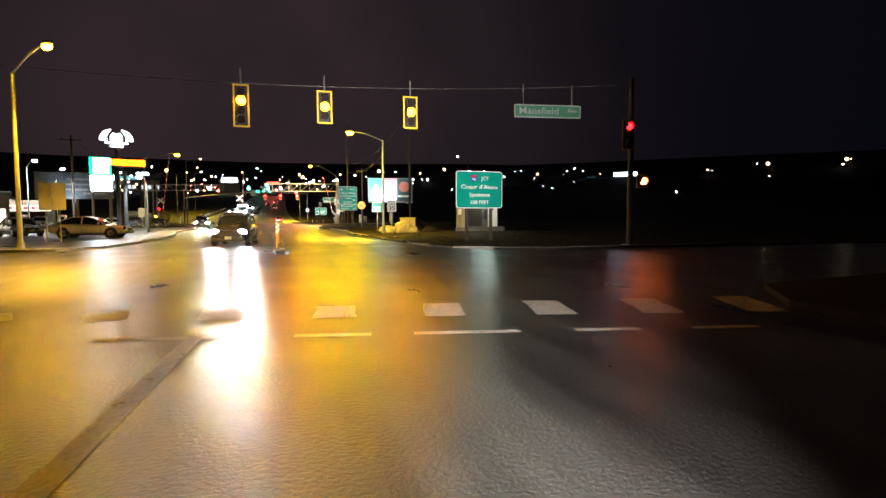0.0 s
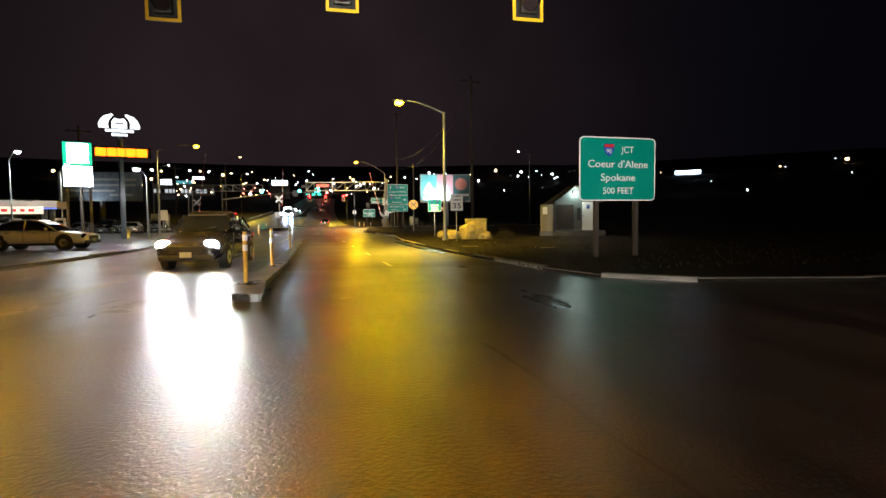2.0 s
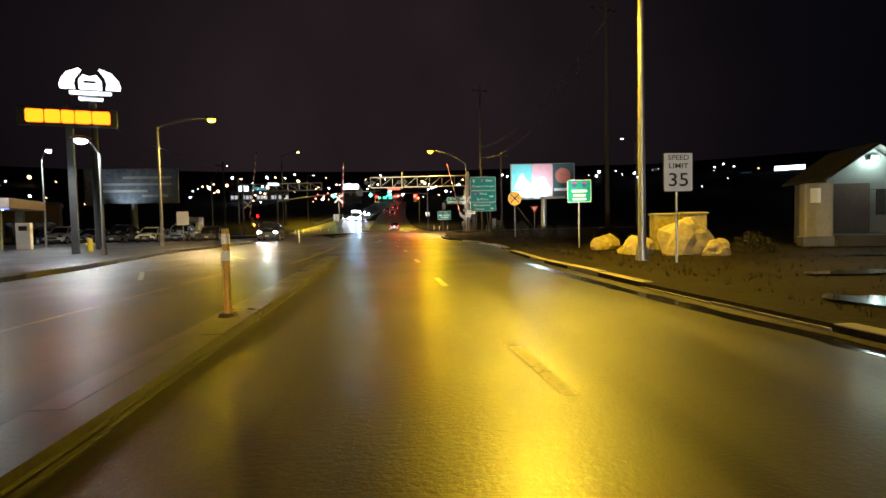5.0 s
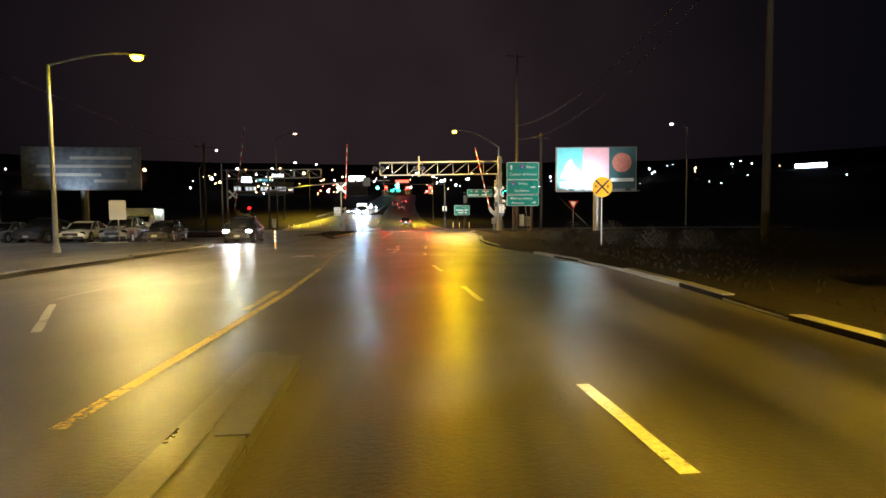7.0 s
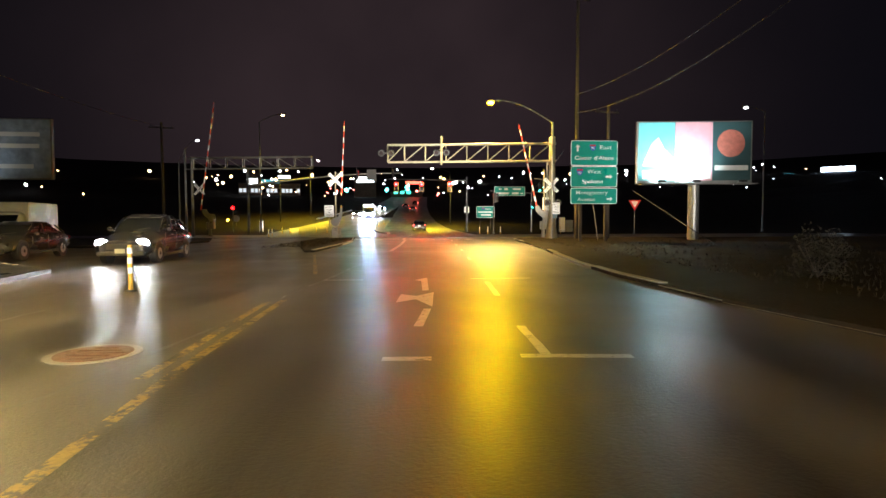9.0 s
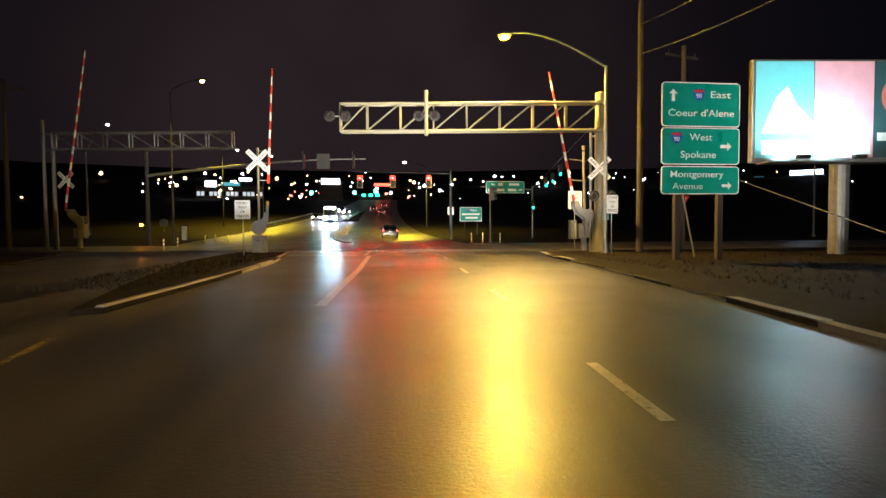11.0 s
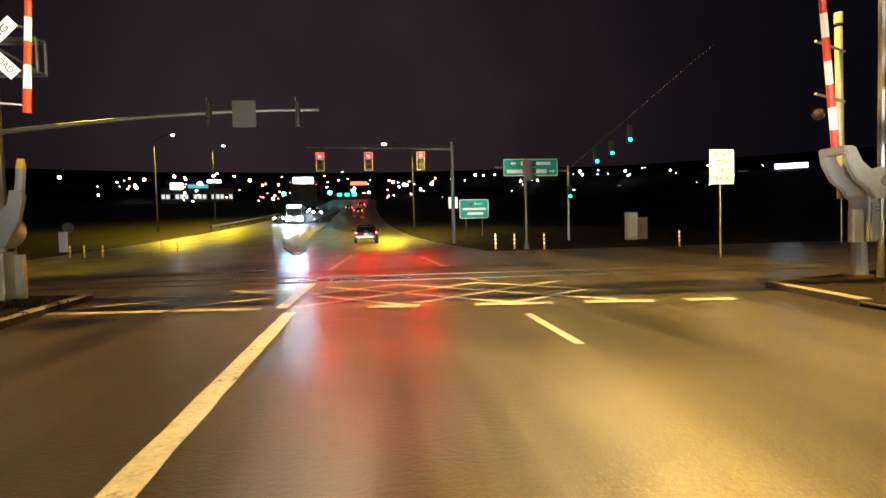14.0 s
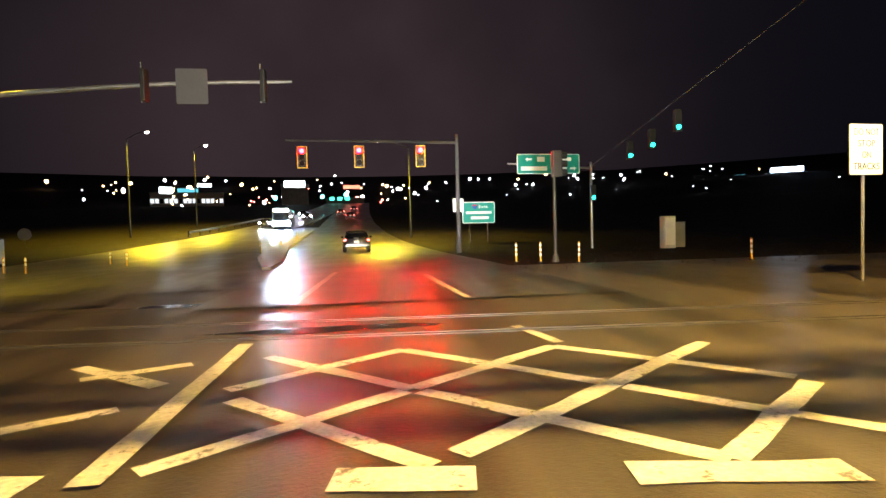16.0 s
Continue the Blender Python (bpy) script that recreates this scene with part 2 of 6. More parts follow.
M_SHRUB.node_tree.nodes["Principled BSDF"].inputs["Specular IOR Level"].default_value = 0.1
M_RUBBER = material("tyre_rubber", (0.018, 0.018, 0.018), 0.65, spread=0.2, bump=0.1)
M_RIM = material("alloy_rim", (0.45, 0.45, 0.46), 0.3, 0.9, spread=0.1, bump=0.0)
M_GLASS = material("tinted_glass", (0.012, 0.014, 0.016), 0.06, spread=0.1, bump=0.0, gloss_spread=0.02)
M_CARWHITE = material("white_car_paint", (0.72, 0.72, 0.72), 0.25, spread=0.04, bump=0.0, coat=0.6)
M_CARDARK = material("dark_car_paint", (0.03, 0.03, 0.036), 0.22, spread=0.1, bump=0.0, coat=0.6)
M_CARGREY = material("silver_car_paint", (0.32, 0.34, 0.36), 0.25, 0.4, spread=0.05, bump=0.0, coat=0.6)
M_TRIM = material("black_trim", (0.02, 0.02, 0.02), 0.5, spread=0.15, bump=0.05)
M_BRICK = material("brown_render", (0.20, 0.15, 0.11), 0.75, spread=0.3, grain=12, patch=0.6, bump=0.3)
M_WIRE = material("overhead_wire", (0.12, 0.11, 0.10), 0.5, spread=0.1, bump=0.0)

G_AMBER = glow("amber_lens", (1.0, 0.33, 0.0005), 560)
G_AMBER_DIM = glow("dim_amber_lens", (1.0, 0.40, 0.02), 30)
G_RED = glow("red_lens", (1.0, 0.0001, 0.0003), 1350)
G_REDGLARE = glow("red_lens_glare", (1.0, 0.5, 0.46), 1.6)
G_RED_SIDE = glow("side_red_lens", (1.0, 0.003, 0.004), 22)
G_GREEN = glow("green_lens", (0.01, 0.9, 0.62), 8)
G_SODIUM = glow("sodium_lens", (1.0, 0.63, 0.0013), 560)
G_SODIUM_NEAR = glow("near_sodium_lens", (1.0, 0.64, 0.0008), 1000)
G_SODIUM_BARE = glow("bare_sodium_lens", (1.0, 0.60, 0.0003), 3000)
G_SODIUM_DEEP = glow("deep_sodium_lens", (1.0, 0.44, 0.0006), 1200)
G_FARLAMP = glow("far_street_lens", (1.0, 0.90, 0.72), 60)
G_WHITE = glow("white_lens", (0.92, 0.96, 1.0), 45)
G_LOT = glow("lot_lamp_lens", (0.70, 0.90, 1.0), 90)
G_HEAD = glow("headlight_lens", (0.95, 0.97, 1.0), 480)
G_HEAD_DIM = glow("headlight_lens_dim", (0.88, 0.95, 1.0), 90)
G_HEADFAR = glow("headlight_lens_far", (0.42, 0.66, 1.0), 650)
G_QUEUE = glow("queue_headlight_lens", (0.78, 0.90, 1.0), 500)
G_TAIL = glow("tail_lens", (1.0, 0.05, 0.05), 16)
G_SIGN = glow("lit_white_sign", (0.90, 0.97, 1.0), 11)
G_SOFT = glow("soft_white_sign", (0.88, 0.95, 1.0), 1.8)
G_LIME = glow("lit_green_edge", (0.01, 0.75, 0.36), 1.3)
G_LED = glow("amber_led", (1.0, 0.12, 0.004), 6)
G_TEAL = glow("lit_green_sign", (0.05, 0.75, 0.5), 2.2)
G_SHOP = glow("shop_light", (1.0, 0.85, 0.65), 1.5)
G_BLUE = glow("blue_neon", (0.15, 0.25, 1.0), 0.9)
G_FARWARM = glow("far_warm_lamp", (1.0, 0.62, 0.28), 7)
G_FARWHITE = glow("far_white_lamp", (0.90, 0.95, 1.0), 9)
G_FARRED = glow("far_red_lamp", (1.0, 0.10, 0.08), 18)
G_FARTEAL = glow("far_green_lamp", (0.05, 0.95, 0.75), 18)


# ---- building helpers ----
def part(name, bm, mat, parent=None, label="", smooth=False):
    me = bpy.data.meshes.new(name)
    bmesh.ops.recalc_face_normals(bm, faces=bm.faces)
    bm.to_mesh(me)
    bm.free()
    me.materials.append(mat)
    if smooth:
        me.polygons.foreach_set("use_smooth", [True] * len(me.polygons))
    ob = new(name, me)
    if parent is not None:
        ob.parent = parent
    if label:
        tagged(ob, label)
    return ob


def thing(name, label, category, place=(0, 0, 0), turn=0, group=""):
    ob = new(name)
    ob.empty_display_size = 0.2
    ob.matrix_basis = pose(*place, 0, 0, turn)
    return tagged(ob, label, category, group)


def structure(name, bm, mat, label, category):
    return tagged(part(name, bm, mat), label, category, kind="structure")


def box(bm, cx, cy, cz, sx, sy, sz, bevel=0.0, turn=None):
    got = bmesh.ops.create_cube(bm, size=1)
    for v in got["verts"]:
        v.co = Vector((v.co.x * sx, v.co.y * sy, v.co.z * sz))
        if turn is not None:
            v.co = turn @ v.co
        v.co += Vector((cx, cy, cz))
    if bevel:
        edges = list({e for v in got["verts"] for e in v.link_edges})
        bmesh.ops.bevel(bm, geom=edges, offset=bevel, segments=2, affect="EDGES", profile=0.6)
    return bm


def rod(bm, a, b, r0, r1=None, seg=10):
    a, b = Vector(a), Vector(b)
    way = b - a
    m = Matrix.Translation((a + b) / 2) @ way.to_track_quat("Z", "Y").to_matrix().to_4x4()
    bmesh.ops.create_cone(bm, cap_ends=True, segments=seg, radius1=r0, radius2=r0 if r1 is None else r1, depth=way.length, matrix=m)
    return bm


def tube(bm, points, radii, seg=8):
    """One bent tube through points; radii is one number or one for each point."""
    pts = [Vector(q) for q in points]
    if not isinstance(radii, (list, tuple)):
        radii = [radii] * len(pts)
    rings = []
    for k, q in enumerate(pts):
        way = (pts[min(k + 1, len(pts) - 1)] - pts[max(k - 1, 0)]).normalized()
        u = way.orthogonal() if abs(way.x) + abs(way.y) < 1e-4 else Vector((-way.y, way.x, 0))
        u.normalize()
        v = way.cross(u)
        rings.append([bm.verts.new(q + radii[k] * (math.cos(a) * u + math.sin(a) * v)) for a in (2 * math.pi * i / seg for i in range(seg))])
    for a, b in zip(rings, rings[1:]):
        for i in range(seg):
            j = (i + 1) % seg
            bm.faces.new((a[i], a[j], b[j], b[i]))
    bm.faces.new(rings[0][::-1])
    bm.faces.new(rings[-1])
    return bm


def ball(bm, c, r, sx=1.0, sy=1.0, sz=1.0, seg=12):
    m = Matrix.Translation(c) @ Matrix.Diagonal((sx, sy, sz, 1))
    bmesh.ops.create_uvsphere(bm, u_segments=seg, v_segments=max(6, seg // 2), radius=r, matrix=m)
    return bm


def slab(bm, outline, z0, z1):
    """A flat body from an outline in the xy plane."""
    low = [bm.verts.new((x, y, z0)) for x, y in outline]
    top = [bm.verts.new((x, y, z1)) for x, y in outline]
    bm.faces.new(top)
    bm.faces.new(low[::-1])
    for i in range(len(outline)):
        j = (i + 1) % len(outline)
        bm.faces.new((low[i], low[j], top[j], top[i]))
    return bm


def plate(bm, w, h, thick, r=0.03, front=0.0, cx=0.0, cz=0.0):
    """An upright plate with rounded corners that faces -y; its front lies at y = front."""
    pts = []
    for qx, qz, a0 in ((1, 1, 0), (-1, 1, 90), (-1, -1, 180), (1, -1, 270)):
        for k in range(4):
            a = radians(a0 + 30 * k)
            pts.append((cx + qx * (w / 2 - r) + r * math.cos(a), cz + qz * (h / 2 - r) + r * math.sin(a)))
    f = [bm.verts.new((x, front, z)) for x, z in pts]
    b = [bm.verts.new((x, front + thick, z)) for x, z in pts]
    bm.faces.new(f)
    bm.faces.new(b[::-1])
    for i in range(len(pts)):
        j = (i + 1) % len(pts)
        bm.faces.new((f[i], f[j], b[j], b[i]))
    return bm


def B():
    return bmesh.new()


def words(parent, text, size, cx, cz, mat, front=-0.012, width=0.0, turn=None):
    """Flat lettering that faces -y, centred on (cx, cz); each letter is a piece of its own. turn moves the whole line."""
    curve = bpy.data.curves.new("lettering", "FONT")
    curve.body, curve.size, curve.align_x, curve.align_y, curve.extrude, curve.resolution_u = text, size, "CENTER", "CENTER", 0.002, 3
    curve.offset = size * 0.004
    ob = bpy.data.objects.new("lettering", curve)
    me = bpy.data.meshes.new_from_object(ob)
    bpy.data.objects.remove(ob)
    xs = [v.co.x for v in me.vertices]
    squeeze = width / (max(xs) - min(xs)) if width and xs else 1.0
    me.transform(pose(cx, front, cz, 90, 0, 0) @ Matrix.Diagonal((squeeze, 1, 1, 1)))
    if turn is not None:
        me.transform(turn)
    whole = B()
    whole.from_mesh(me)
    left = set(whole.verts)
    while left:
        island, queue = set(), [left.pop()]
        while queue:
            v = queue.pop()
            island.add(v)
            for e in v.link_edges:
                w = e.other_vert(v)
                if w in left:
                    left.discard(w)
                    queue.append(w)
        piece, at = B(), {}
        for v in island:
            at[v] = piece.verts.new(v.co)
        for f in {f for v in island for f in v.link_faces}:
            piece.faces.new([at[v] for v in f.verts])
        part("letter", piece, mat, parent)
    whole.free()


def rise(x, y):
    """Height of the land: level by the crossing, then uphill, with hills all round."""
    d = max(0.0, y - 128.0)
    d = min(d, 190.0)
    z = 0.1 * d * d / (d + 90.0)
    r = math.hypot(x, y - 60.0)
    if r > 330.0:
        z += 0.115 * (min(r, 1500.0) - 330.0) * min(1.0, (r - 330.0) / 200.0)
    return z


# ---- land, roads, kerbs ----
def land():
    bm = B()
    xs = [-2400, -1500, -1000, -700, -500, -380, -280, -200, -140, -100, -70, -50, -35, -24, -14, -6, 2, 10, 20, 32, 48, 70, 100, 140, 200, 280, 380, 500, 700, 1000, 1500, 2400]
    ys = [-2400, -1200, -700, -450, -300, -180, -100, -50, 0, 40, 80, 110, 122] + [128 + 8 * k for k in range(25)] + [340, 370, 410, 460, 520, 600, 700, 850, 1000, 1200, 1500, 2400]
    grid = [[bm.verts.new((x, y, rise(x, y) - (0.06 if y < 126 else 0.02))) for x in xs] for y in ys]
    for j in range(len(ys) - 1):
        for i in range(len(xs) - 1):
            bm.faces.new((grid[j][i], grid[j][i + 1], grid[j + 1][i + 1], grid[j + 1][i]))
    return structure("ground", bm, M_SOIL, "dark bare soil and thin dry grass, rising to hills", "ground")


land()

SEAM = 28.3


def sheet(name, ys, mat, label):
    bm = B()
    xs = [-46 + 4 * k for k in range(24)]
    grid = [[bm.verts.new((x, y, 0)) for x in xs] for y in ys]
    for j in range(len(ys) - 1):
        for i in range(len(xs) - 1):
            bm.faces.new((grid[j][i], grid[j][i + 1], grid[j + 1][i + 1], grid[j + 1][i]))
    return structure(name, bm, mat, label, "road")


sheet("road", [-40 + (SEAM + 40) * k / 12 for k in range(13)], M_ROAD_OLD, "dull worn wet asphalt of the first junction")
sheet("road", [SEAM + (122 - SEAM) * k / 16 for k in range(17)], M_ROAD, "wet dark asphalt carriageway with wheel tracks")


def ribbon(name, centre, width, label, lift=0.03, mat=M_ROAD_FAR, category="road"):
    """A road over the land along (x, y) points."""
    bm, rows = B(), []
    for k, (x, y) in enumerate(centre):
        a, b = centre[max(0, k - 1)], centre[min(len(centre) - 1, k + 1)]
        d = Vector((b[0] - a[0], b[1] - a[1])).normalized()
        side = Vector((d.y, -d.x))
        rows.append([bm.verts.new((x + s * width * side.x, y + s * width * side.y, rise(x, y) + lift)) for s in (-0.5, 0, 0.5)])
    for p, q in zip(rows, rows[1:]):
        for i in range(2):
            bm.faces.new((p[i], p[i + 1], q[i + 1], q[i]))
    return structure(name, bm, mat, label, category)


def curve_x(points, y):
    for (xa, ya), (xb, yb) in zip(points, points[1:]):
        if ya <= y <= yb:
            s = (y - ya) / (yb - ya)
            return xa + (xb - xa) * s
    return points[-1][0]


OURS = [(-1.4, 112), (-1.5, 118), (-1.9, 128), (-2.7, 138), (-3.8, 150), (-5.2, 170), (-6.6, 200), (-7.6, 240), (-8.0, 300), (-8.0, 330)]
THEIRS = [(-11.5, 112), (-14.5, 121), (-17.0, 130), (-18.6, 142), (-19.0, 160), (-17.8, 190), (-16.2, 230), (-15.0, 300), (-15.0, 330)]
def fine(points, step=4.0):
    return [(curve_x(points, y), y) for y in np.arange(points[0][1], points[-1][1] + 0.1, step)]
ribbon("road", fine([(x + 0.6, y) for x, y in OURS]), 9.0, "wet asphalt road climbing away past the signals")
ribbon("road", fine(THEIRS), 8.6, "wet asphalt road for oncoming traffic, lit by sodium lamps")

ribbon("road", fine([(-6.4, 116), (-9.2, 128), (-10.8, 142), (-11.4, 160), (-11.6, 190)]), 9.0, "wet asphalt between the two far carriageways", 0.02)

KERB_RIGHT = [(40.0, 21.6), (20.0, 22.0), (12.0, 22.3), (8.6, 23.1), (7.1, 24.5), (6.5, 26.7), (6.1, 30.0), (5.6, 34.0), (5.15, 40.0), (4.85, 46.0), (4.9, 52.0), (5.15, 55.8), (5.2, 59.0), (4.95, 62.5), (4.3, 66.5), (3.7, 69.9),
              (3.4, 74.5), (3.5, 79.0), (4.4, 89.0), (4.8, 96.0), (5.0, 102.0), (5.4, 104.5)]
KERB_LEFT = [(-40.0, 27.5), (-14.0, 27.3), (-10.0, 27.8), (-8.7, 29.5), (-8.35, 34.0), (-8.3, 41.0), (-8.9, 47.5), (-9.9, 53.5), (-10.9, 60.0), (-11.05, 66.0), (-11.05, 73.4), (-11.9, 76.5), (-16.0, 79.6), (-40.0, 80.5)]
ISLAND = [(-6.6, 86.5), (-6.5, 92.0), (-6.65, 99.0), (-7.5, 106.6), (-10.3, 107.2), (-10.2, 100.0), (-8.3, 91.0), (-7.0, 86.2)]
MEDIAN = [(-0.12, 22.5), (-0.32, 24.5), (-0.40, 29.0), (-0.56, 34.0), (-0.78, 38.5), (-1.02, 44.0), (-1.35, 50.0),
          (-1.78, 50.2), (-1.48, 44.0), (-1.24, 38.5), (-1.02, 34.0), (-0.86, 29.0), (-0.82, 24.5), (-0.62, 22.7)]


def pad(name, outline, top, mat, label, category):
    bm = B()
    slab(bm, outline, -0.04, top)
    bmesh.ops.triangulate(bm, faces=[f for f in bm.faces if len(f.verts) > 4])
    return structure(name, bm, mat, label, category)


pad("verge", KERB_RIGHT + [(9.0, 106.0), (60.0, 106.5), (60.0, 21.0)], 0.085, M_SOIL, "rough dirt verge with dead grass behind the kerb", "verge")
pad("verge", KERB_LEFT + [(-60.0, 80.5), (-60.0, 27.5)], 0.115, M_ROAD_OLD, "wet dark forecourt beside the road", "pavement")
pad("verge", [(-60, 90.0), (-24.0, 91.0), (-17.5, 93.0), (-16.8, 100.0), (-19.5, 107.5), (-60.0, 108.0)], 0.11, M_SOIL, "dark dirt verge beside the tracks", "verge")
pad("traffic_island", ISLAND, 0.10, M_SOIL, "long dirt island between the two carriageways", "island")
pad("median", MEDIAN, 0.12, M_WALKWAY, "narrow raised concrete median, grimy and wet", "median")
pad("verge", [(7.6, 7.0), (9.0, 8.9), (13.0, 9.6), (60.0, 9.8), (60.0, -40.0), (7.2, -40.0)], 0.115, M_SOIL, "dark verge at the street corner", "verge")
pad("verge", [(-60.0, 13.0), (-14.0, 12.6), (-10.5, 10.5), (-9.6, 7.0), (-9.3, -40.0), (-60.0, -40.0)], 0.115, M_SOIL, "dark verge at the street corner", "verge")


SPLITTER = [(-5.9, 124.0), (-6.2, 129.0), (-7.1, 136.0), (-8.4, 146.0), (-9.2, 160.0), (-9.7, 178.0), (-10.6, 178.0), (-10.7, 160.0), (-10.2, 147.0), (-8.4, 134.0), (-6.8, 126.5), (-6.2, 123.8)]


def kerb(line, label, top=0.15, width=0.17, piece=2.4, mat=M_KERB):
    """Kerb stones laid along a line; each is a piece of its own."""
    rnd = random.Random(len(line) * 7)
    run = thing("kerb", label, "kerb")
    run["kind"] = "structure"
    left, at = [], 0.0
    pts = [Vector(p) for p in line]
    for a, b in zip(pts, pts[1:]):
        n = max(1, round((b - a).length / piece))
        d = (b - a) / n
        side = Vector((d.y, -d.x)).normalized()
        for k in range(n):
            p, q = a + d * k, a + d * (k + 1)
            gap = d.normalized() * 0.012
            bm = B()
            s = side * width
            z = top + rnd.choice((0, 0, 0, -0.03, -0.07)) + rnd.uniform(-0.018, 0.008)
            slip = side * rnd.uniform(-0.02, 0.02)
            p, q = p + slip, q + slip
            low = [bm.verts.new((*w, -0.03)) for w in (p + gap, q - gap, q - gap + s, p + gap + s)]
            mid = [bm.verts.new((*w, z - 0.035)) for w in (p + gap, q - gap, q - gap + s, p + gap + s)]
            inn = side * 0.025
            up = [bm.verts.new((*w, z)) for w in (p + gap + inn, q - gap + inn, q - gap + s - inn, p + gap + s - inn)]
            bm.faces.new(up)
            for i in range(4):
                j = (i + 1) % 4
                bm.faces.new((low[i], low[j], mid[j], mid[i]))
                bm.faces.new((mid[i], mid[j], up[j], up[i]))
            part("kerbstone", bm, mat, run)
    return run


kerb(KERB_RIGHT[::-1], "worn concrete kerb along the dirt verge", width=-0.17, top=0.105)
kerb(KERB_LEFT[::-1], "wet concrete kerb along the forecourt", width=0.17)
kerb(ISLAND[:4][::-1], "concrete kerb of the long island", width=0.17, top=0.13)
kerb(MEDIAN[:7], "grimy concrete kerb of the narrow median", width=-0.17, top=0.135, mat=M_WALKWAY)
kerb(MEDIAN[7:], "grimy concrete kerb of the narrow median", width=-0.17, top=0.135, mat=M_WALKWAY)


bm = B()
tops = [bm.verts.new((x, y, rise(x, y) + 0.15)) for x, y in SPLITTER]
feet = [bm.verts.new((x, y, rise(x, y) - 0.05)) for x, y in SPLITTER]
for i in range(5):
    bm.faces.new((tops[i], tops[i + 1], tops[10 - i], tops[11 - i]))
for i in range(12):
    bm.faces.new((feet[i], feet[(i + 1) % 12], tops[(i + 1) % 12], tops[i]))
structure("splitter_island", bm, M_KERB, "pale concrete island between the two far carriageways", "island")


# ---- road paint ----
def stripe(name, a, b, width, mat, label, z=0.006, wear=0.0, seed=1, cat="road marking"):
    """A painted line from a to b with slightly ragged edges."""
    rnd = random.Random(seed)
    a, b = Vector(a), Vector(b)
    d = b - a
    n = max(1, int(d.length / 0.35))
    side = Vector((d.y, -d.x)).normalized() * width / 2
    bm, rows = B(), []
    for k in range(n + 1):
        p = a + d * k / n
        e = rnd.uniform(1 - wear, 1 + 0.5 * wear), rnd.uniform(1 - wear, 1 + 0.5 * wear)
        rows.append((bm.verts.new((*(p - side * e[0]), z + rise(p.x, p.y))), bm.verts.new((*(p + side * e[1]), z + rise(p.x, p.y)))))
    for p, q in zip(rows, rows[1:]):
        bm.faces.new((p[0], p[1], q[1], q[0]))
    ob = part(name, bm, mat)
    return tagged(ob, label, cat, kind="structure")


def marks(name, pieces, width, mat, label, wear=0.12, z=0.006):
    run = thing(name, label, "road marking")
    run["kind"] = "structure"
    for k, (a, b) in enumerate(pieces):
        up = 0.004 if (b[0] - a[0]) * (b[1] - a[1]) > 0 else 0.0
        ob = stripe("stripe", a, b, width, mat, "", z=z + up + 0.0011 * (k % 3), wear=wear, seed=k + 3)
        del ob["category"], ob["kind"]
        ob.parent = run
    return run


# crosswalk bars and the broken stop line before them
marks("crosswalk", [((0.57 + 1.59 * k, 8.12 - 0.35 * k), (0.66 + 1.72 * k, 9.2 - 0.24 * k)) for k in range(-3, 5)], 0.64, M_PAINT, "worn white crosswalk bars on wet asphalt")
marks("stop_line", [((a, 7.02 - 0.19 * a), (b, 7.02 - 0.19 * b)) for a, b in ((-2.35, -0.72), (0.0, 0.93), (1.45, 2.78), (3.48, 4.33), (5.0, 5.9))], 0.17, M_PAINT, "broken white stop line, partly worn away")
marks("crosswalk", [((-2.2, 21.8), (-2.2, 23.2)), ((-3.8, 22.0), (-3.8, 23.2)), ((-5.4, 22.2), (-5.4, 23.3)), ((1.15, 22.4), (1.2, 23.0))], 0.5, M_FADED, "half-worn crosswalk bars on the far side", wear=0.25)
stripe("lane_line", (-2.1, -12.0), (-1.18, 7.2), 0.2, M_PAINT, "solid white lane line up to the stop line", wear=0.1)
LANE = [(2.75, 27.0), (2.62, 30.0), (2.25, 35.0), (1.75, 42.0), (0.8, 55.5), (0.38, 59.8), (0.2, 61.6), (-0.05, 67.0), (0.06, 73.0), (0.3, 86.0), (0.3, 103.0)]
marks("lane_dashes", [((curve_x(LANE, a), a), (curve_x(LANE, b), b)) for a, b in
      ((29.0, 30.8), (34.3, 35.8), (41.0, 42.6), (47.6, 49.3), (54.2, 56.3), (59.8, 61.6), (66.4, 68.0), (71.0, 73.4), (80.7, 82.4), (87.3, 89.0), (93.4, 95.2), (100.5, 102.6))], 0.12, M_PAINT, "short white lane dashes on wet asphalt")
CENTRE = [(-2.7, 48.5), (-2.74, 52.0), (-2.82, 55.5), (-3.12, 60.8), (-3.6, 66.0), (-3.85, 70.6)]
marks("centre_line", list(zip(CENTRE, CENTRE[1:]))[:3] + [((-3.0, 53.6), (-3.08, 55.9))], 0.13, M_YELLOW, "double yellow centre line, one side mostly worn away")
marks("centre_line", list(zip(CENTRE, CENTRE[1:]))[3:] + [((-3.42, 59.5), (-3.32, 60.7)), ((-3.8, 65.6), (-4.08, 70.4)), ((-4.3, 75.5), (-6.3, 85.0))], 0.12, M_FADEDYELLOW, "faded double yellow centre line, worn to the asphalt")
marks("lane_line", [((-3.12, 86.8), (-3.05, 95.0)), ((-3.05, 95.0), (-3.2, 103.6)), ((-3.42, 104.1), (-3.4, 108.2))], 0.2, M_DULLPAINT, "broad solid white lane line", z=0.018)
marks("lane_line", [((0.55, 107.4), (0.32, 108.7))], 0.16, M_DULLPAINT, "white lane line past the tracks")
marks("lane_line", [((-3.35, 112.1), (-3.1, 121.0)), ((0.2, 112.1), (-0.1, 118.5))], 0.18, M_DULLPAINT, "white lane lines past the tracks", z=0.036)
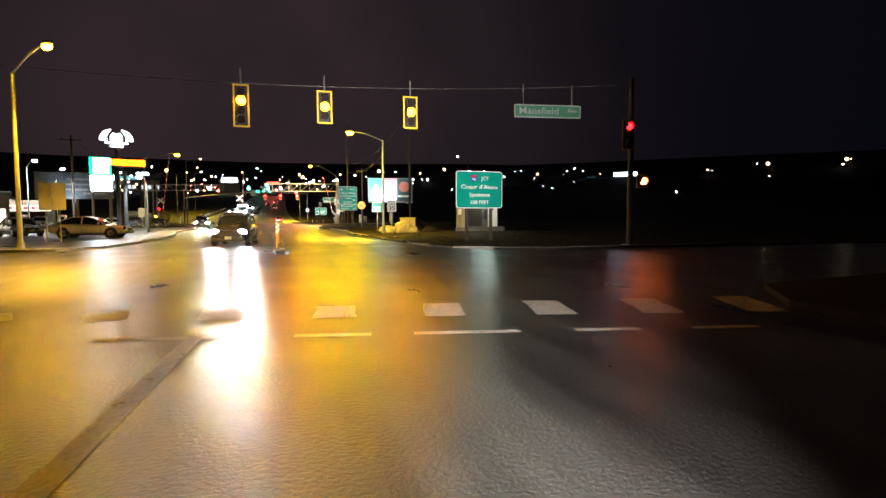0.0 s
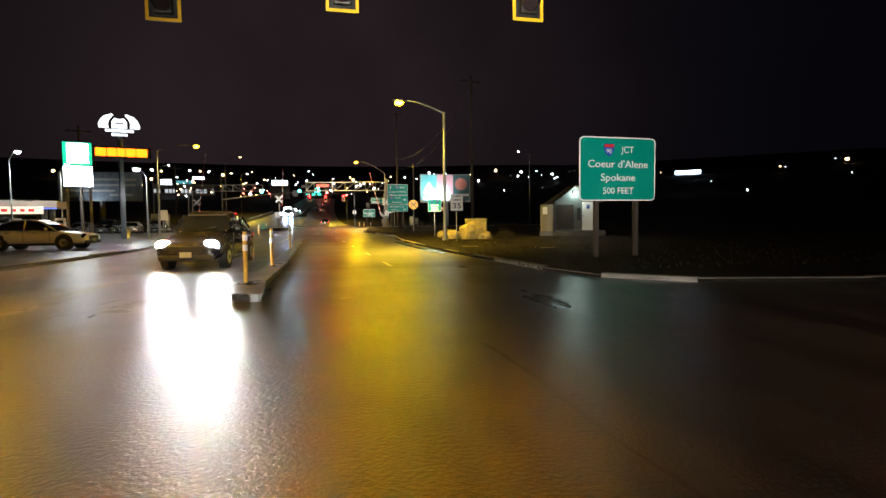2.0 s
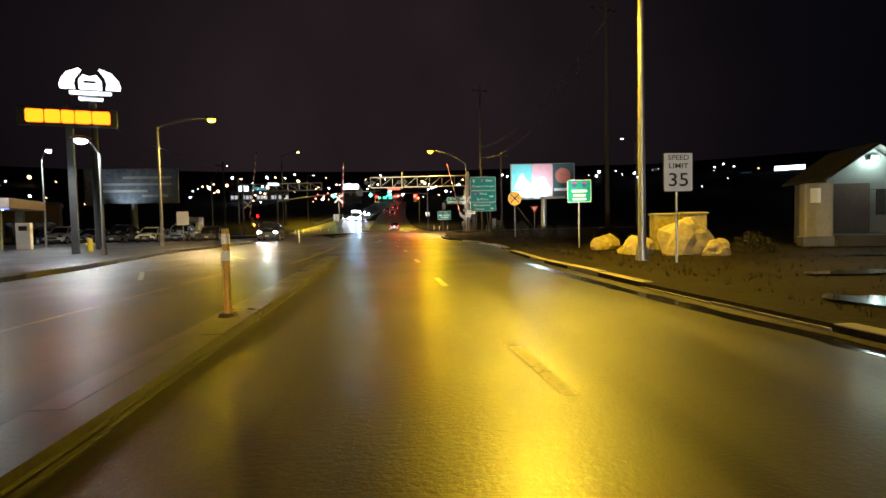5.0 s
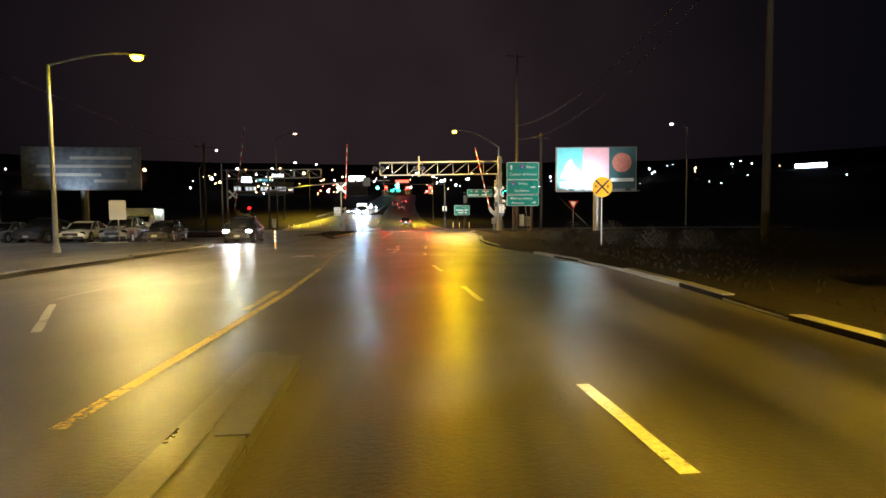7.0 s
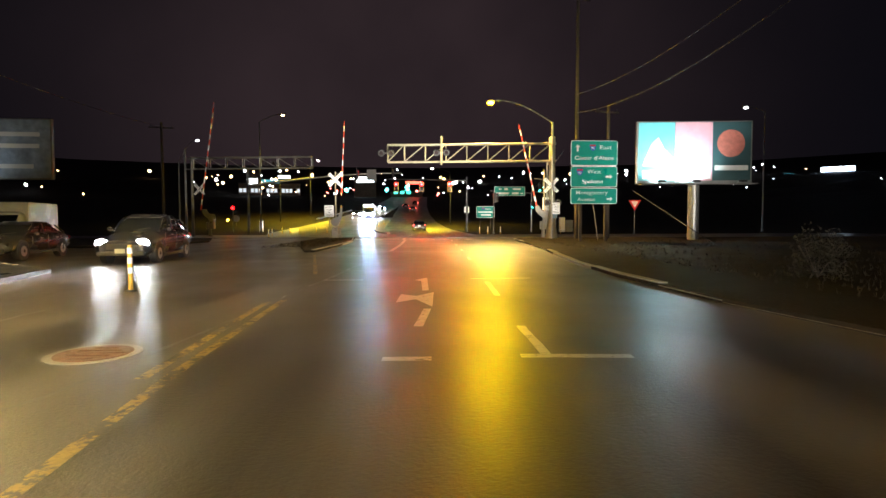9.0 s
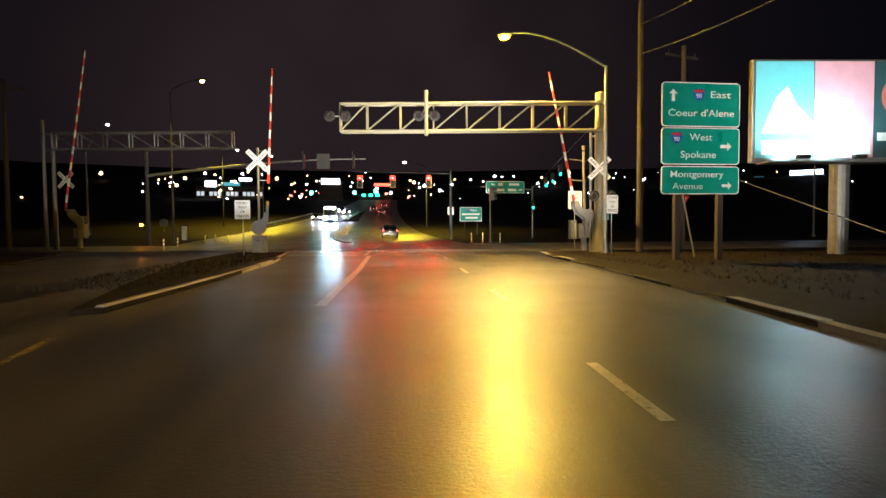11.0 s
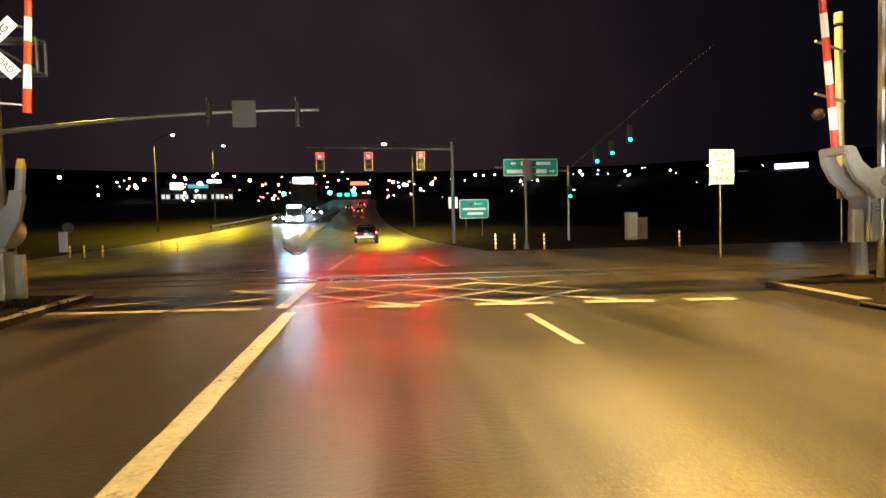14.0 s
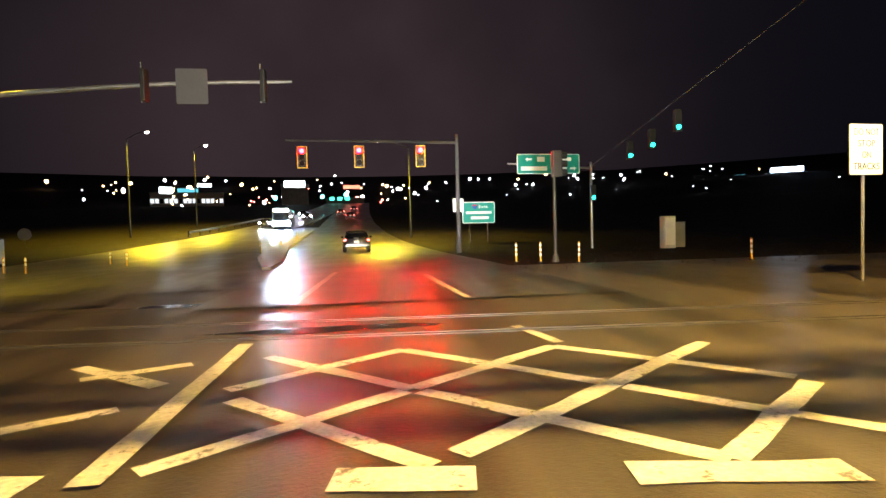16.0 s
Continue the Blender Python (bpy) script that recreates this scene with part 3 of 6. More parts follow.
marks("lane_line", [((-5.2, 20.0 + 8 * k), (-5.6 - 0.25 * k, 22.5 + 8 * k)) for k in range(2, 5)], 0.12, M_PAINT, "white dashes between oncoming lanes")
marks("lane_line", [((-3.95, 23.8), (-3.8, 28.0)), ((-3.8, 28.0), (-3.66, 36.0)), ((-3.66, 36.0), (-3.75, 46.0))], 0.1, M_FADEDYELLOW, "faded yellow line along the oncoming lanes", wear=0.3)
marks("stop_line", [((-3.8, 74.0), (-2.85, 74.0)), ((-0.26, 74.1), (1.22, 74.2)), ((-1.72, 66.25), (-1.22, 66.25)), ((-0.3, 66.35), (0.85, 66.3))], 0.16, M_DULLPAINT, "scraps of worn white cross lines")

# diamond hatching before the rails, with blocks along its near edge
STEP = 1.8
lat = []


def skewed(x, y):
    return x, y - 0.13 * (x + 1.4)


for k in range(-5, 5):
    x = -1.4 + STEP * k
    for s in (1, -1):
        lat.append((skewed(x, 104.05), skewed(x + s * STEP, 105.72)))
        lat.append((skewed(x + s * STEP, 105.74), skewed(x, 107.42)))
lat = [(a, b) for a, b in lat if -3.4 < min(a[0], b[0]) and max(a[0], b[0]) < 4.0]
lat += [((-5.11, 107.42), (-3.75, 106.31)), ((-4.78, 106.74), (-3.78, 107.24)), ((-5.4, 104.75), (-3.67, 105.76)), ((-6.9, 106.9), (-5.6, 106.5)), ((-7.2, 105.1), (-5.5, 106.2))]
rnd = random.Random(4)
worn = []
for a, b in lat:
    a, b = Vector(a), Vector(b)
    s, e = rnd.choice((0.0, 0.0, 0.05, 0.1)), rnd.choice((1.0, 1.0, 0.96, 0.88))
    worn.append((tuple(a + (b - a) * s), tuple(a + (b - a) * e)))
marks("keep_clear_hatching", worn, 0.2, M_PAINT, "worn white diamond hatching before the railway tracks", wear=0.2, z=0.005)
marks("hatching_blocks", [(skewed(a, 103.88), skewed(b, 103.86)) for a, b in ((-7.4, -5.3), (-5.2, -3.75), (-2.0, -1.17), (-0.28, 0.98), (1.5, 2.6), (3.1, 3.9))], 0.3, M_PAINT, "broken white bar at the edge of the hatching", wear=0.2, z=0.012)

# turn arrow on the asphalt
bm = B()
for pts in ([(-1.83, 70.2), (-1.5, 70.6), (-1.2, 69.7), (-1.17, 71.6), (-1.5, 71.05), (-1.8, 71.3)], [(-1.6, 73.9), (-1.32, 74.5), (-1.27, 71.9), (-1.40, 71.85), (-1.45, 73.6)], [(-1.46, 68.0), (-1.33, 68.0), (-1.22, 69.5), (-1.34, 69.5)]):
    bm.faces.new([bm.verts.new((x, y, 0.007)) for x, y in pts])
structure("lane_arrow", bm, M_PAINT, "worn remains of a white turn arrow on wet asphalt", "road marking")


# sealed cracks and a dull repair in the asphalt
M_TAR = material("sealed_crack_tar", (0.028, 0.027, 0.027), 0.4, spread=0.2, bump=0.1)
M_PATCH = material("dull_asphalt_repair", (0.022, 0.021, 0.021), 0.62, spread=0.35, grain=45, patch=1.2, bump=0.3, dist=0.006)


def seam(points, seed, width=0.05):
    """A wandering strip of crack sealer."""
    rnd, bm, rows = random.Random(seed), B(), []
    pts = [Vector(p) for p in points]
    for a, c in zip(pts, pts[1:]):
        n = max(2, int((c - a).length / 0.4))
        d = (c - a)
        side = Vector((d.y, -d.x)).normalized()
        for k in range(n):
            p = a + d * k / n + side * rnd.uniform(-0.05, 0.05)
            w = side * width * rnd.uniform(0.5, 1.2) / 2
            rows.append((bm.verts.new((*(p - w), 0.0035)), bm.verts.new((*(p + w), 0.0035))))
    for p, q in zip(rows, rows[1:]):
        bm.faces.new((p[0], p[1], q[1], q[0]))
    return tagged(part("sealed_crack", bm, M_TAR), "wandering dark strip of crack sealer", "crack", kind="structure")


seam([(-5.2, 4.0), (-4.6, 9.0), (-3.7, 16.0), (-2.6, 24.0)], 1, 0.09)
seam([(3.4, 10.0), (3.1, 14.0), (2.8, 19.0)], 2)
seam([(-4.6, 63.0), (-4.2, 66.5), (-3.9, 72.0), (-3.5, 80.0)], 3, 0.08)
seam([(-7.9, 28.6), (-1.0, 28.35), (6.0, 28.4)], 6, 0.07)
seam([(-7.0, 102.9), (-2.0, 102.8), (4.6, 102.9)], 8, 0.05)
seam([(-6.0, 34.0), (-6.3, 44.0), (-7.0, 56.0), (-7.4, 70.0)], 9, 0.07)


def patch(cx, cy, sx, sy, seed):
    bm, n = B(), 40
    bm.faces.new([bm.verts.new((cx + sx * math.cos(a) * (1 + 0.45 * noise.noise((2 * math.cos(a), 2 * math.sin(a), seed))), cy + sy * math.sin(a) * (1 + 0.45 * noise.noise((2 * math.cos(a), 2 * math.sin(a), seed + 5))), 0.0025)) for a in (2 * math.pi * k / n for k in range(n))])
    bmesh.ops.triangulate(bm, faces=bm.faces)
    return tagged(part("asphalt_repair", bm, M_PATCH), "dull dark repair in the asphalt", "repair", kind="structure")


patch(-8.2, 112.6, 1.5, 0.5, 4)


# ---- standing water ----
def puddle(cx, cy, sx, sy, seed, z=0.004):
    rnd, bm = random.Random(seed), B()
    n = 26
    ring = [bm.verts.new((cx + sx * math.cos(a) * (0.8 + 0.35 * noise.noise((math.cos(a) * 1.3, math.sin(a) * 1.3, seed))), cy + sy * math.sin(a) * (0.75 + 0.5 * noise.noise((math.cos(a) * 1.6, math.sin(a) * 1.6, seed + 9))), z)) for a in (2 * math.pi * k / n for k in range(n))]
    bm.faces.new(ring)
    bmesh.ops.triangulate(bm, faces=bm.faces)
    return tagged(part("puddle", bm, M_WATER), "shallow still puddle reflecting the lamps", "puddle", kind="structure")


puddle(-2.3, 109.2, 2.2, 0.32, 1)
puddle(-5.5, 112.9, 1.6, 0.4, 5)
puddle(-4.6, 118.2, 1.3, 0.9, 2)
puddle(9.4, 35.0, 1.1, 0.5, 3, 0.122)
puddle(9.4, 40.5, 1.3, 0.5, 4, 0.122)
puddle(6.9, 37.2, 0.5, 0.9, 7, 0.122)
puddle(13.6, 44.8, 1.1, 0.4, 6, 0.122)

GUTTER = [(5.95, 29.0), (5.3, 34.0), (4.7, 40.0), (4.4, 46.0), (4.5, 52.0)]
# dark mirror-smooth strips that give the dark band along the kerb
for k, (a, c) in enumerate(list(zip(GUTTER, GUTTER[1:]))[1:3]):
    stripe("gutter_strip", a, c, 0.3, M_WATER, "dark glossy strip in the gutter along the kerb", z=0.004, wear=0.35, seed=k + 40, cat="puddle")

# a drain cover let into the worn lane
s = thing("manhole_cover", "round dark iron cover in a worn ring of asphalt", "manhole cover", (-4.8, 66.6, 0.0))
part("ring", rod(B(), (0, 0, 0), (0, 0, 0.006), 0.46, seg=28), M_KERB, s)
part("lid", rod(B(), (0, 0, 0.004), (0, 0, 0.012), 0.38, 0.37, seg=28), M_RUST, s)
for k in range(5):
    part("rib", box(B(), 0, -0.24 + 0.12 * k, 0.014, 0.64 - 0.2 * abs(k - 2), 0.03, 0.006), M_RUST, s)

# ---- railway ----
def rail(y0, slope, label):
    run = thing("rail", label, "rail")
    run["kind"] = "structure"
    bm = B()
    box(bm, 0, -0.05, 0.0, 90, 0.24, 0.012)
    part("flangeway", bm, M_TAR, run)
    bm = B()
    box(bm, 0, 0.0, 0.008, 90, 0.065, 0.014, 0.004)
    part("railhead", bm, M_RAILTOP, run)
    run.matrix_basis = pose(-6, y0, 0.0, 0, 0, slope)
    return run


for y0 in (108.9, 110.34):
    rail(y0, -4.0, "steel rail set flush into the wet crossing")


# ---- signs ----
def posts(sign, xs, top, r=0.035, mat=M_STEEL, y=0.05, square=False):
    for x in xs:
        bm = B()
        if square:
            box(bm, x, y + r, top / 2 - 0.1, 2 * r, 2 * r, top + 0.2, 0.006)
        else:
            rod(bm, (x, y + r, -0.2), (x, y + r, top), r, seg=8)
        part("post", bm, mat, sign)


def panel(sign, w, h, cx, cz, face, border=None, rim=0.02, r=0.04, name="panel"):
    back = part(name, plate(B(), w, h, 0.025, r, 0.0, cx, cz), border or face, sign)
    if border is not None:
        part("field", plate(B(), w - 2 * rim, h - 2 * rim, 0.006, max(0.01, r - rim), -0.004, cx, cz), face, sign)
    return back


def shield(sign, cx, cz, s, number=""):
    bm = B()
    pts = [(-0.5, 0.35), (-0.25, 0.5), (0, 0.42), (0.25, 0.5), (0.5, 0.35), (0.46, -0.05), (0.25, -0.38), (0, -0.52), (-0.25, -0.38), (-0.46, -0.05)]
    f = [bm.verts.new((cx + s * x, -0.008, cz + s * z)) for x, z in pts]
    bm.faces.new(f)
    badge = part("route_shield", bm, M_BLUE, sign)
    bm = B()
    plate(bm, s * 0.85, s * 0.22, 0.002, 0.01, -0.011, cx, cz + s * 0.3)
    part("shield_band", bm, M_RED, badge)
    if number:
        words(badge, number, s * 0.5, cx, cz - s * 0.12, M_WHITE, -0.012)
    return badge


def arrow(sign, cx, cz, s, turn, mat=M_WHITE):
    bm = B()
    c, k = math.cos(radians(turn)), math.sin(radians(turn))
    pts = [(0, 0.5), (0.38, 0.1), (0.14, 0.14), (0.14, -0.5), (-0.14, -0.5), (-0.14, 0.14), (-0.38, 0.1)]
    bm.faces.new([bm.verts.new((cx + s * (x * c - z * k), -0.008, cz + s * (x * k + z * c))) for x, z in pts])
    return part("arrow", bm, mat, sign)


def bars(sign, rows, mat):
    """Writing too small to read, as plain bars: (centre x, centre z, width, height)."""
    for x, z, w, h in rows:
        part("text_bar", plate(B(), w, h, 0.002, 0.008, -0.009, x, z), mat, sign)


# large guide sign at the first corner
s = thing("guide_sign", "green freeway guide sign with white legend on wooden posts", "road sign", (10.15, 29.56, 0.1), 7)
panel(s, 2.86, 2.06, 0, 2.83, M_GREEN, M_WHITE, 0.045, 0.16)
shield(s, -0.35, 3.45, 0.42, "90")
words(s, "JCT", 0.3, 0.35, 3.45, M_WHITE)
words(s, "Coeur d'Alene", 0.34, 0, 2.98, M_WHITE, width=2.25)
words(s, "Spokane", 0.34, 0, 2.55, M_WHITE, width=1.3)
words(s, "500 FEET", 0.3, 0, 2.12, M_WHITE, width=1.15)
posts(s, (-0.75, 0.75), 3.7, 0.07, M_WOOD, square=True)

# speed limit
s = thing("speed_limit_sign", "white speed limit sign on a steel post in the verge", "road sign", (7.72, 44.0, 0.1), 4)
panel(s, 0.76, 0.95, 0, 2.2, M_WHITE, M_BLACK, 0.014, 0.05)
words(s, "SPEED", 0.17, 0, 2.55, M_BLACK, width=0.54)
words(s, "LIMIT", 0.17, 0, 2.35, M_BLACK, width=0.5)
words(s, "35", 0.46, 0, 2.0, M_BLACK, width=0.5)
posts(s, (0,), 2.6, 0.032)

# small green sign
s = thing("route_sign", "small green route sign with white legend on a post", "road sign", (7.85, 52.65, 0.1), 3)
panel(s, 0.98, 0.9, 0, 2.25, M_GREEN, M_WHITE, 0.02, 0.06)
shield(s, -0.2, 2.5, 0.22)
shield(s, 0.2, 2.5, 0.22)
bars(s, [(0, 2.25, 0.62, 0.1), (0, 2.08, 0.5, 0.09), (0, 1.93, 0.56, 0.09)], M_WHITE)
posts(s, (0,), 2.6, 0.035)


def crossing_ahead(place, turn, d):
    s = thing("railway_warning_sign", "round yellow railway warning sign with a black cross", "road sign", place, turn, "railway warning signs")
    bm = B()
    rod(bm, (0, 0.0, 2.8), (0, 0.02, 2.8), d / 2, seg=32)
    disc = part("disc", bm, M_SIGNYEL, s)
    bm = B()
    for a in (45, -45):
        box(bm, 0, -0.005, 2.8, d * 0.92, 0.004, d * 0.085, turn=Euler((0, radians(a), 0)).to_matrix())
    part("cross", bm, M_BLACK, disc)
    for x in (-1, 1):
        words(disc, "R", d * 0.26, x * d * 0.29, 2.8, M_BLACK, -0.006)
    posts(s, (0,), 2.8, 0.035, y=0.03)
    return s


crossing_ahead((8.6, 71.3, 0.1), 0, 1.0)

# destination sign of three panels
s = thing("destination_sign", "three stacked green destination panels on wooden posts", "road sign", (9.4, 96.8, 0.1), 3)
for cz, h in ((5.72, 1.62), (4.2, 1.36), (2.95, 1.04)):
    panel(s, 3.1, h, 0, cz, M_GREEN, M_WHITE, 0.04, 0.14)
arrow(s, -1.1, 6.05, 0.45, 0)
shield(s, -0.1, 6.08, 0.45, "90")
words(s, "East", 0.36, 0.75, 6.08, M_WHITE, width=0.8)
words(s, "Coeur d'Alene", 0.36, 0, 5.4, M_WHITE, width=2.6)
shield(s, -0.95, 4.5, 0.45, "90")
words(s, "West", 0.36, 0.0, 4.52, M_WHITE, width=0.9)
arrow(s, 1.0, 4.2, 0.45, -90)
words(s, "Spokane", 0.36, -0.1, 3.88, M_WHITE, width=1.4)
words(s, "Montgomery", 0.34, -0.15, 3.16, M_WHITE, width=2.1)
words(s, "Avenue", 0.34, -0.5, 2.72, M_WHITE, width=1.2)
arrow(s, 1.05, 2.75, 0.4, -90)
posts(s, (-0.85, 0.85), 6.4, 0.1, M_WOOD, square=True)


def no_stopping(place, turn, w, h, cz, post=True, label="white regulatory sign about stopping on tracks"):
    s = thing("track_sign", label, "road sign", place, turn, "track signs")
    panel(s, w, h, 0, cz, M_WHITE, M_BLACK, 0.012, 0.05)
    for k, text in enumerate(("DO NOT", "STOP", "ON", "TRACKS")):
        words(s, text, h * 0.19, 0, cz + h * (0.335 - 0.223 * k), M_BLACK, width=w * (0.74, 0.5, 0.26, 0.78)[k])
    if post:
        posts(s, (0,), cz + h * 0.4, 0.035)
    return s


no_stopping((9.62, 112.3, 0.05), 5, 0.95, 1.18, 3.0)
no_stopping((-8.97, 103.3, 0.08), 0, 0.72, 0.9, 2.15)
no_stopping((8.16, 102.2, 0.1), 0, 0.58, 0.88, 2.28, label="white regulatory sign strapped to the lamp post")

# yield sign
s = thing("yield_sign", "red and white yield sign on a thin post", "road sign", (20.4, 119.3, 0.0), 0)
RIM = [(-0.68, 3.65), (0.68, 3.65), (0.0, 2.5)]
bm = B()
f = [bm.verts.new((x, 0, z)) for x, z in RIM]
b = [bm.verts.new((x, 0.02, z)) for x, z in RIM]
bm.faces.new(f), bm.faces.new(b[::-1])
for i in range(3):
    bm.faces.new((f[i], f[(i + 1) % 3], b[(i + 1) % 3], b[i]))
part("panel", bm, M_RED, s)
bm = B()
bm.faces.new([bm.verts.new((x, -0.004, z)) for x, z in ((-0.42, 3.52), (0.42, 3.52), (0, 2.82))])
part("field", bm, M_WHITE, s)
posts(s, (0,), 3.4, 0.035)

# green sign past the crossing, and the street signs on the far arm
s = thing("guide_sign", "green guide sign with white border past the crossing", "road sign", (7.35, 148.0, rise(7, 148)), 4)
panel(s, 2.9, 1.85, 0, 2.55, M_GREEN, M_WHITE, 0.07, 0.16)
shield(s, -0.35, 3.05, 0.45)
words(s, "East", 0.36, 0.4, 3.05, M_WHITE, width=0.8)
bars(s, [(0, 2.55, 2.3, 0.22), (0.1, 2.1, 1.6, 0.24)], M_WHITE)
posts(s, (-0.8, 0.8), 3.2, 0.06, M_WOOD, square=True)


def blank_back(place, turn, w, h, cz, label):
    s = thing("sign_back", label, "road sign", place, turn)
    part("panel", plate(B(), w, h, 0.02, 0.06, 0.0, 0, cz), M_BACK, s)
    posts(s, (0,), cz + h * 0.35, 0.035)
    return s


blank_back((-13.1, 35.4, 0.1), 8, 0.62, 1.5, 2.55, "pair of bare sign backs on a post")
blank_back((-12.35, 35.2, 0.1), 8, 0.62, 1.5, 2.55, "pair of bare sign backs on a post")
s = thing("sign_back", "round bare sign back on a short post", "road sign", (-35.7, 160.0, rise(-36, 160)), 8)
part("disc", rod(B(), (0, 0, 1.3), (0, 0.02, 1.3), 0.6, seg=24), M_BACK, s)
posts(s, (0,), 1.6, 0.04)
blank_back((-18.4, 78.8, 0.1), 8, 0.95, 1.15, 2.0, "tan sign back on a post at the kerb")


# ---- traffic signals ----
def signal_head(parent, cx, cy, cz, lit, sections=3, back=False):
    """One signal head; cz is its middle. It faces -y, or away when back is set."""
    step = 0.36
    h = step * sections
    head = part("signal_head", box(B(), cx, cy, cz, 0.34, 0.2, h, 0.03), M_HOUSING, parent)
    s = 1 if back else -1
    part("backplate", box(B(), cx, cy - s * 0.02, cz, 0.56, 0.015, h + 0.24, 0.004), M_HOUSING, head)
    bm = B()
    for dx, dz, w, hh in ((-0.275, 0, 0.06, h + 0.24), (0.275, 0, 0.06, h + 0.24), (0, (h + 0.19) / 2, 0.52, 0.06), (0, -(h + 0.19) / 2, 0.52, 0.06)):
        box(bm, cx + dx, cy + s * 0.004, cz + dz, w, 0.012, hh)
    if not back:
        part("border", bm, M_BORDER, head, "reflective yellow border")
    else:
        bm.free()
    for k in range(sections):
        z = cz + h / 2 - step * (k + 0.5)
        on = lit.get(k)
        bm = B()
        rod(bm, (cx, cy + s * 0.1, z), (cx, cy + s * 0.125, z), 0.158, 0.14, seg=20)
        lens = part("lens", bm, on or M_LENS_OFF, head)
        # pale disc added to imitate the overexposed middle of a lit red lens
        if on is G_RED:
            part("lens_glare", rod(B(), (cx, cy + s * 0.126, z), (cx, cy + s * 0.129, z), 0.095, seg=16), G_REDGLARE, lens)
        bm = B()
        n = 10
        for i in range(n):
            a0, a1 = radians(-15 + 210 * i / n), radians(-15 + 210 * (i + 1) / n)
            q = [(cx + 0.165 * math.cos(a), z + 0.165 * math.sin(a)) for a in (a0, a1)]
            bm.faces.new([bm.verts.new(v) for v in ((q[0][0], cy + s * 0.1, q[0][1]), (q[1][0], cy + s * 0.1, q[1][1]), (q[1][0], cy + s * 0.24, q[1][1]), (q[0][0], cy + s * 0.24, q[0][1]))])
        part("visor", bm, M_HOUSING, head)
    return head


def hung_signal(x, y, z, lit, label, sections=3, group="signals over the first junction"):
    s = thing("traffic_signal", label, "traffic signal", (x, y, z), 3, group)
    signal_head(s, 0, 0, 0, lit, sections)
    bm = B()
    rod(bm, (0, 0, 0.18 * sections), (0, 0, 0.18 * sections + 0.75), 0.025, seg=8)
    part("hanger", bm, M_STEEL, s)
    return s


hung_signal(-1.86, 23.8, 5.91, {1: G_AMBER}, "four-section signal with yellow border showing amber", 4)
hung_signal(1.38, 23.4, 5.92, {1: G_AMBER}, "signal with yellow border showing amber")
hung_signal(4.85, 22.97, 5.78, {1: G_AMBER}, "signal with yellow border showing amber")

# mast arm over the first junction, with the street name blade
s = thing("signal_mast", "steel signal mast with a span wire over the junction", "signal mast", (14.9, 22.3, 0.05))
part("pole", rod(B(), (0, 0, 0), (0, 0, 7.6), 0.15, 0.1, 14), M_DIMMETAL, s)
bm = tube(B(), [(-27.0 * u, 2.7 * u, 7.3 - 2.2 * u * (1 - u)) for u in (k / 24 for k in range(25))], 0.012, 6)
part("span_wire", bm, M_WIRE, s)
part("base_plate", box(B(), 0, 0, 0.08, 0.5, 0.5, 0.06, 0.01), M_STEEL, s)
signal_head(s, -0.35, -0.3, 5.0, {0: G_RED_SIDE})
signal_head(s, 0.4, -0.3, 2.95, {0: glow("orange_walk_lens", (1.0, 0.16, 0.02), 60)}, 1)
s = thing("street_name_sign", "long green street name blade hung from the span wire", "road sign", (10.8, 22.35, 5.98), -6)
# white darkened in colour, as the blade hangs above the headlight beams
M_DIMWHITE = material("dimmed_white_sheeting", (0.34, 0.36, 0.34), 0.5, spread=0.1)
part("blade", plate(B(), 3.0, 0.56, 0.02, 0.06), M_DIMWHITE, s)
part("field", plate(B(), 2.9, 0.46, 0.004, 0.05, -0.004), material("pale_green_sheeting", (0.05, 0.17, 0.11), 0.4, spread=0.1), s)
words(s, "Mansfield", 0.4, -0.4, 0.0, M_DIMWHITE, width=1.75)
words(s, "Ave", 0.26, 1.1, 0.04, M_DIMWHITE, width=0.45)
for x in (-1.1, 1.1):
    part("bracket", rod(B(), (x, 0.02, 0.2), (x, 0.02, 1.15), 0.02, seg=6), M_STEEL, s)

# signals of the junction past the crossing
s = thing("signal_mast", "signal mast with a long arm carrying three red signals", "signal mast", (3.6, 135.2, 0.0))
part("pole", rod(B(), (0, 0, 0), (0, 0, 7.4), 0.16, 0.1, 12), M_DIMMETAL, s)
part("arm", rod(B(), (0, 0, 6.9), (-10.4, 0, 7.1), 0.1, 0.05, 10), M_DIMMETAL, s)
for x in (-9.42, -6.03, -2.3):
    signal_head(s, x, -0.22, 6.05, {0: G_RED})
panel(s, 0.7, 0.85, -0.0, 3.0, M_WHITE, M_BLACK, 0.015, 0.05, "lane_sign")

s = thing("signal_mast", "galvanised mast arm reaching over the oncoming lanes", "signal mast", (-20.55, 120.2, 0.1))
part("pole", rod(B(), (0, 0, 0), (0, 0, 7.0), 0.17, 0.12, 12), M_DIMMETAL, s)
bm = tube(B(), [(16.25 * u, 0, 5.2 + 1.3 * math.sin(u * math.pi / 2)) for u in (k / 8 for k in range(9))], [0.12 - 0.07 * k / 8 for k in range(9)], 10)
part("arm", bm, M_STEEL, s)
part("sign_back", plate(B(), 1.0, 1.15, 0.02, 0.05, -0.14, 13.05, 6.3), M_DIMMETAL, s)
